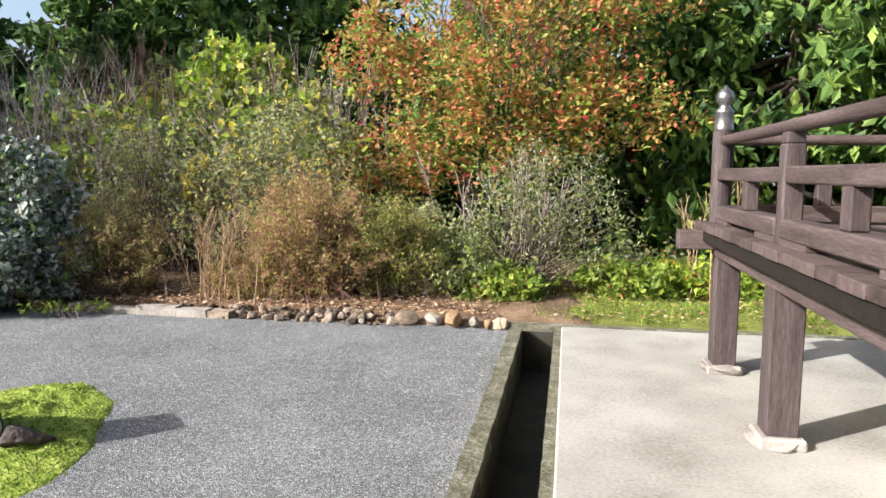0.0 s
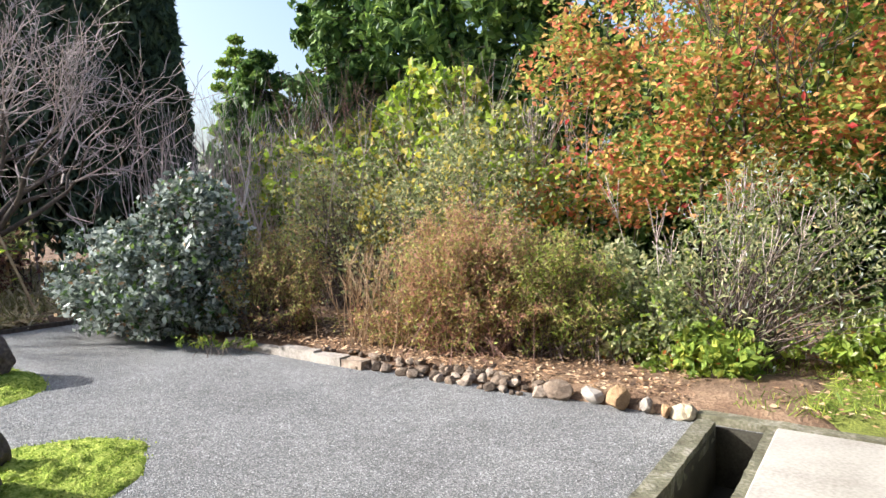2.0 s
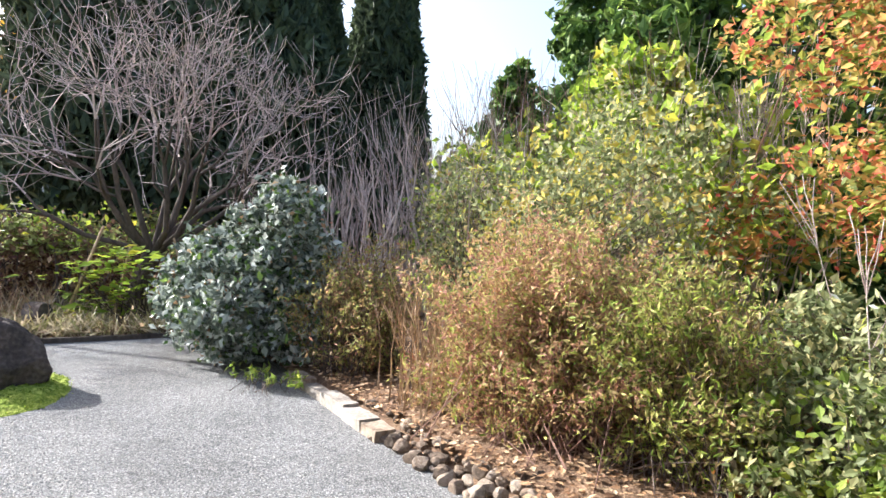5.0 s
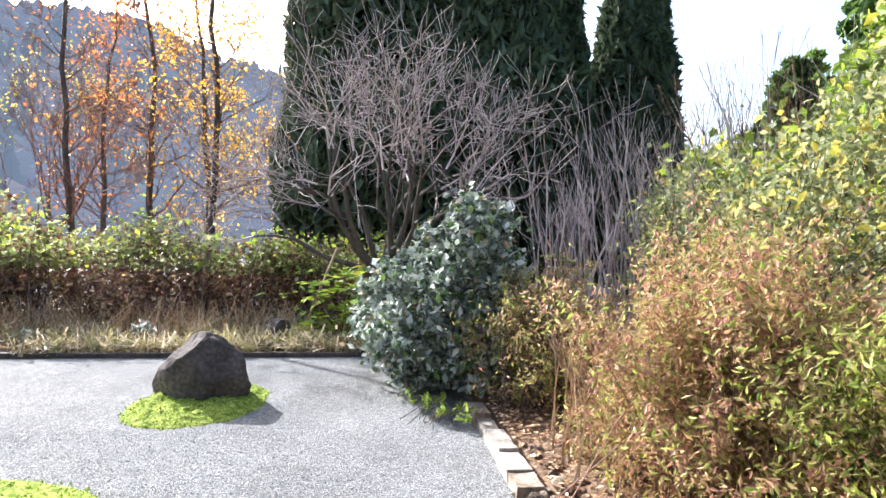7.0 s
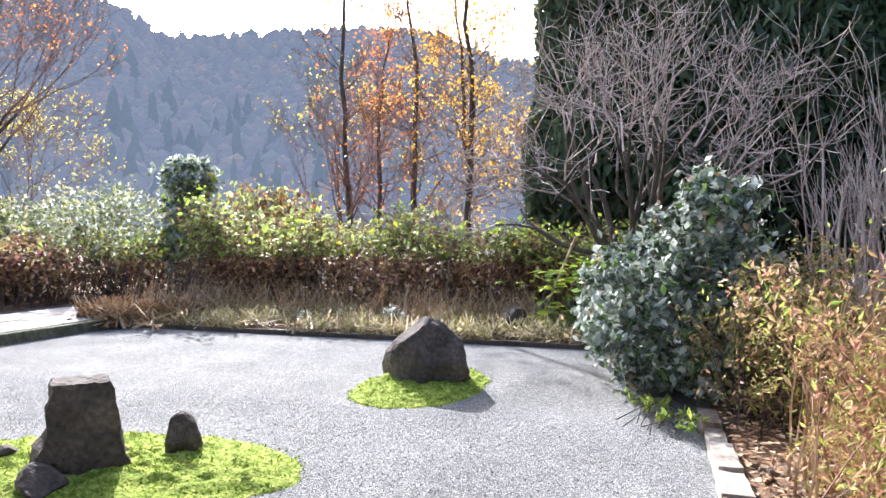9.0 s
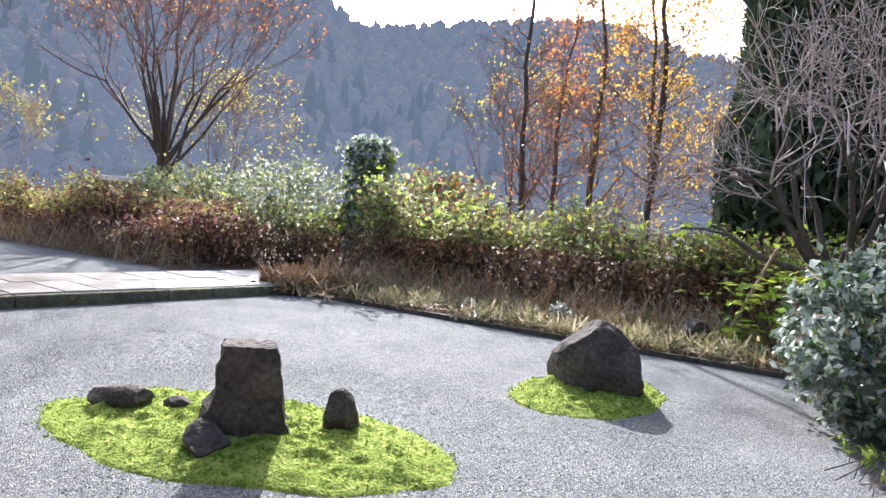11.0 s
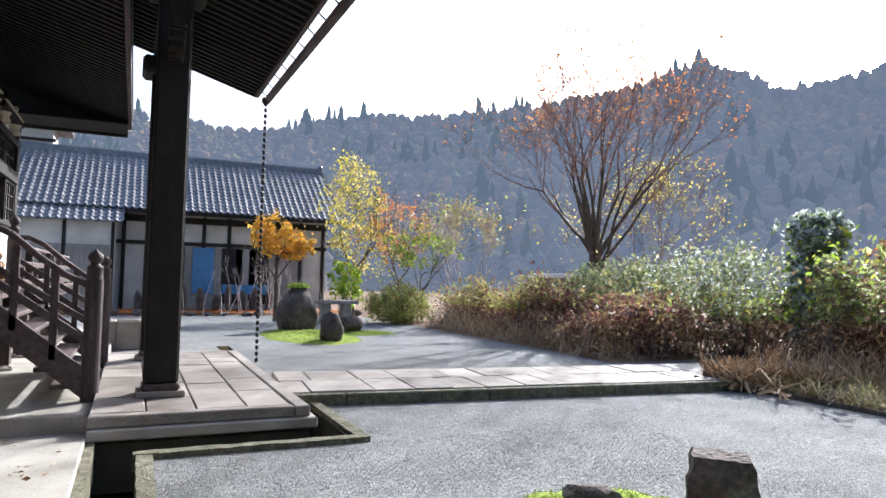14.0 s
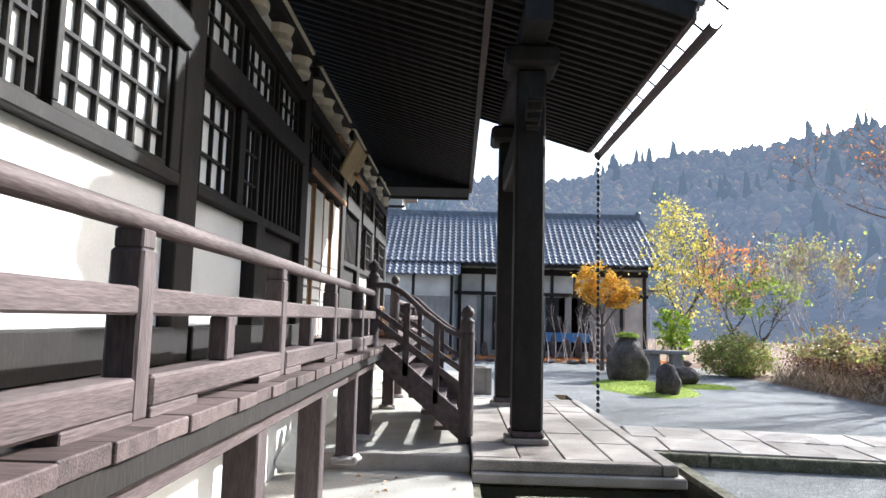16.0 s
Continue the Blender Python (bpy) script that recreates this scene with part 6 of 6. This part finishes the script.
shrub("yellow_shrub", (-13.4, -2.2, 0.06), [((-13.4, -2.3, 1.75), (1.0, 1.0, 0.75), 1), ((-13.2, -1.4, 1.3), (1.0, 1.0, 0.9), 1)], 0.14, L_HEDGE, 2000, 122, "yellow-leaved shrub behind the hedge", clumps=70, extra=[(L_RED, 0.15, 0.12)])
shrub("pale_shrub", (-11.6, -4.6, 0.06), [((-11.6, -4.6, 1.5), (1.3, 1.0, 0.8), 2), ((-12.6, -6.6, 1.4), (1.3, 1.1, 0.8), 2)], 0.1, L_SHRUB, 4200, 123, "pale silvery shrub beyond the hedge", clumps=90, extra=[(L_WHITE, 0.35, 0.1)])
shrub("green_shrub", (-12.0, -8.5, 0.06), [((-12.0, -8.6, 1.2), (1.4, 1.6, 0.9), 1)], 0.12, L_SHRUB, 4000, 124, "green shrub beyond the hedge", clumps=80)

# ---- trees beyond the hedge ----


def winter_tree(at, height, spread, seed, label, material=M_TWIG_DARK, leaf=None, n=0, size=0.14, limbs=9, radius=0.22, fork=0.2, steep=0.55, group="bare trees"):
    """Leafless tree: limbs that rise like a fan and divide to fine twigs, a few leaves left."""
    rng = np.random.default_rng(seed)
    t = thing("bare_tree", at, label, "tree", group)
    segs, tips = [], []
    p = np.array(at, float)
    top = p + np.array([0, 0, height * fork])
    segs.append((*p, *top, radius, radius * 0.8))
    for i in range(limbs):
        a = 2 * math.pi * i / limbs + rng.uniform(-0.3, 0.3)
        d = np.array([math.cos(a) * spread, math.sin(a) * spread, steep + rng.uniform(0, 0.7)])
        s = top - np.array([0, 0, rng.uniform(0, 0.4) * height * fork])
        grow(rng, s, d / np.linalg.norm(d), height * 0.3, radius * 0.25, 4, segs, 0.13, 0.36, 2, 0.7, 3, tips, 0.006)
    limbs_and_twigs(segs, M_BARK, material, t, 0.03)
    if leaf is not None and n:
        tips = np.array(tips)
        pts = tips[rng.integers(0, len(tips), n)] + rng.normal(0, 0.16, (n, 3))
        leaves("crown", rng, pts, size, leaf, t)
    return t


def leader_tree(at, height, reach, seed, label, leaf, n, radius=0.085):
    """Tall thin tree: one leader to the top, many fine side branches that rise and fork, few leaves left."""
    rng = np.random.default_rng(seed)
    t = thing("bare_tree", at, label, "tree", "bare trees")
    segs, tips = [], []
    p = np.array(at, float)
    steps = 12
    for i in range(steps):
        f = i / steps
        q = p + np.array([rng.normal(0, 0.06), rng.normal(0, 0.06), height / steps])
        segs.append((*p, *q, radius * (1 - f) ** 0.8 + 0.012, radius * (1 - f - 1 / steps) ** 0.8 + 0.01))
        for _ in range(4 if i > 1 else 1):
            a = rng.uniform(0, 2 * math.pi)
            d = np.array([math.cos(a), math.sin(a), rng.uniform(0.25, 0.9)])
            s0 = p + (q - p) * rng.uniform(0, 1)
            grow(rng, s0, d / np.linalg.norm(d), reach * (1.05 - f) * rng.uniform(0.35, 0.75), 0.028 * (1.1 - f), 3, segs, 0.08, 0.42, 2, 0.7, 3, tips, 0.005)
        p = q
    limbs_and_twigs(segs, M_BARK, M_TWIG_RED, t, 0.03)
    tips = np.array(tips)
    leaves("crown", rng, tips[rng.integers(0, len(tips), n)] + rng.normal(0, 0.2, (n, 3)), 0.1, leaf, t)
    return t


winter_tree((-13.2, -11.4, 0.05), 9.4, 0.62, 131, "large fan-shaped maple nearly bare with few red leaves", M_TWIG_RED, L_RED, 2600, 0.09, 17, 0.24, 0.27)
leader_tree((-16.0, -1.1, 0.05), 10.5, 1.9, 132, "slender bare tree with a few orange leaves", L_RED, 500)
leader_tree((-16.2, 0.5, 0.05), 9.5, 1.8, 133, "slender bare tree with orange leaves", L_RED, 900)
leader_tree((-16.0, 2.0, 0.05), 11.0, 2.1, 134, "tall thin tree with golden leaves", L_GOLD, 2200)
leader_tree((-19.0, 1.2, 0.05), 10.0, 2.2, 135, "bare tree with golden leaves", L_GOLD, 2600)
leader_tree((-20.0, 3.6, 0.05), 9.0, 2.2, 152, "bare tree with orange leaves", L_GOLD, 2200)
leader_tree((-19.5, -1.8, 0.05), 8.5, 2.0, 153, "bare tree with orange leaves", L_RED, 1400)
winter_tree((-22.0, -4.0, 0.05), 8.0, 0.55, 136, "bare tree far behind the hedge", M_TWIG_RED, L_YELLOW, 900, 0.1, 10, 0.15, 0.18, 0.7)
winter_tree((-18.0, -14.5, 0.05), 7.0, 0.6, 137, "bare tree with yellow leaves far behind the hedge", M_TWIG_RED, L_YELLOW, 1800, 0.1, 10, 0.14, 0.15, 0.6)
winter_tree((-10.8, -15.8, 0.05), 5.0, 0.7, 138, "twiggy tree with olive leaves behind the hedge", M_TWIG, L_OLIVE, 1300, 0.12, 8, 0.1, 0.15, 0.5)
tree("yellow_tree", (-7.6, -18.6, 0.05), 1.6, 0.08, [((-7.6, -18.6, 4.2), (1.2, 1.2, 1.9), 3), ((-8.1, -18.4, 2.6), (1.4, 1.2, 1.2), 1)], 0.13, L_YELLOW, 2600, 141, "tall pale yellow tree beside the annex", clumps=110, spread=0.13)
tree("red_tree", (-9.2, -18.0, 0.05), 1.4, 0.07, [((-9.2, -18.0, 3.3), (1.3, 1.2, 1.2), 1)], 0.11, L_RED, 1300, 142, "thin reddish tree behind the shrubs", clumps=70, spread=0.13)
tree("green_tree", (-9.6, -16.6, 0.05), 1.2, 0.05, [((-9.4, -16.6, 2.6), (1.3, 1.0, 0.7), 1)], 0.13, L_GREEN, 1000, 143, "small green tree with spreading branches", clumps=60, spread=0.13, limb=1.0, depth=2)
tree("golden_maple", (-4.4, -16.6, 0.02), 1.7, 0.07, [((-4.5, -16.6, 2.6), (0.95, 0.8, 0.5), 3), ((-4.2, -16.5, 3.1), (0.65, 0.6, 0.4), 1.2), ((-5.1, -16.5, 2.45), (0.5, 0.5, 0.35), 1)], 0.13, L_GOLD, 3600, 144, "small maple with golden-orange leaves before the annex", clumps=42, spread=0.13, limb=0.8, depth=2, floor=2.0, flat=0.4)
shrub("green_shrub", (-7.0, -17.6, 0.02), [((-7.0, -17.6, 1.5), (0.6, 0.6, 0.5), 2), ((-7.1, -17.5, 0.9), (0.5, 0.5, 0.5), 1)], 0.2, L_VINE, 500, 145, "yellow-green broad-leaved bush in the far garden", clumps=40)
shrub("clipped_bush", (-8.3, -15.6, 0.02), [((-8.3, -15.6, 0.65), (1.1, 0.9, 0.6), 1)], 0.08, L_OLIVE, 6000, 146, "rounded olive-green bush in the far garden", clumps=120, extra=[(L_CEDAR_LIT, 0.4, 0.08)])
bare_stems("bare_shrub", (-4.4, -19.8, 0.05), 30, 1.5, (1.6, 0.5), 147, "thin bare stems before the annex wall", M_TWIG, r=0.015)
rk2 = random.Random(9)
for k in range(11):
    x = -5.8 + k * 0.55 + rk2.uniform(-0.1, 0.1)
    stone("marker_stone", (x, -21.8 + rk2.uniform(-0.3, 0.3), 0.05), (0.3, 0.28, rk2.uniform(0.6, 1.35)), 400 + k, "narrow upright grey stone before the annex", "upright stones", 0, keep=0.7, sub=3)
for k in range(26):
    stone("edge_rock", (-8.3 + k * 0.62 + rk2.uniform(-0.1, 0.1), -20.05 + rk2.uniform(-0.15, 0.15), 0.0), (rk2.uniform(0.35, 0.6), 0.35, rk2.uniform(0.15, 0.28)), 430 + k, "low rough stone edging the far bed", "far edging stones", rk2.uniform(0, 180), sub=2)
shed = thing("shed", (-18.2, -18.6, 0.0), "low shed with a pale flat roof behind the hedge", "shed")
box("shed_wall", -19.6, -16.6, -20.0, -17.6, 0.0, 1.7, M_BOARD, shed, 0.0)
box("shed_roof", -19.9, -16.3, -20.3, -17.2, 1.7, 1.9, M_PLASTER, shed, 0.03, "pale sheet roof")

# ---- small things about the stairs ----
basin = thing("stone_basin", (-0.1, -8.9, 0.0), "square pale stone basin with a dark hollow", "basin")
for a in ((-0.42, -0.3, -9.2, -8.6), (0.1, 0.22, -9.2, -8.6), (-0.298, 0.098, -9.2, -9.08), (-0.298, 0.098, -8.72, -8.6)):
    box("side", *a, 0.0, 0.55, M_STONE, basin, 0.015)
box("bottom", -0.3, 0.1, -9.08, -8.72, 0.0, 0.08, M_DITCH, basin, 0.0)
sheet = part("rolled_sheet", bar_bm((1.8, -0.6, 0.17), (1.68, -0.9, 0.42), 0.34, 0.12, 0.03), M_PLASTER)
sheet.location.z = -0.02
tagged(sheet, "white rolled sheet leaning under the veranda", "sheet")
coil = thing("coil_stack", (1.7, -5.7, DECK_Z), "stack of brown coiled straw rings on the veranda", "coil")
for k in range(4):
    r = 0.2 - 0.015 * k
    pts = [(1.7 + 0.02 * k + math.cos(a) * r, -5.7 + math.sin(a) * r, DECK_Z + 0.07 + 0.13 * k) for a in np.linspace(0, 2 * math.pi, 17)]
    tube_part("ring", [(*p, *q, 0.068, 0.068) for p, q in zip(pts, pts[1:])], M_TAN, coil, 10)

# ---- loose gravel ----
rng = np.random.default_rng(200)
n = 26000
gx = rng.uniform(-5.0, -0.4, n)
gy = rng.uniform(-0.2, 6.2, n)
oc = np.array([(1, 0, 0), (0, 1, 0), (-1, 0, 0), (0, -1, 0), (0, 0, 0.8)])
s = rng.uniform(0.003, 0.008, (n, 1, 1))
rot = rng.uniform(0, 2 * np.pi, n)
cs, sn = np.cos(rot)[:, None], np.sin(rot)[:, None]
ex = oc[None] * s * np.array([1, 0.7, 0.9])
V = np.stack([gx[:, None] + ex[:, :, 0] * cs - ex[:, :, 1] * sn, gy[:, None] + ex[:, :, 0] * sn + ex[:, :, 1] * cs, ex[:, :, 2] + 0.001], -1)
T = np.array([(0, 1, 4), (1, 2, 4), (2, 3, 4), (3, 0, 4)])
F = (np.arange(n)[:, None, None] * 5 + T[None]).reshape(-1, 3)
tagged(new("loose_gravel", mesh_of("loose_gravel", V.reshape(-1, 3), F, M_PEBBLE)), "loose grey gravel chips", "gravel", kind="stuff")
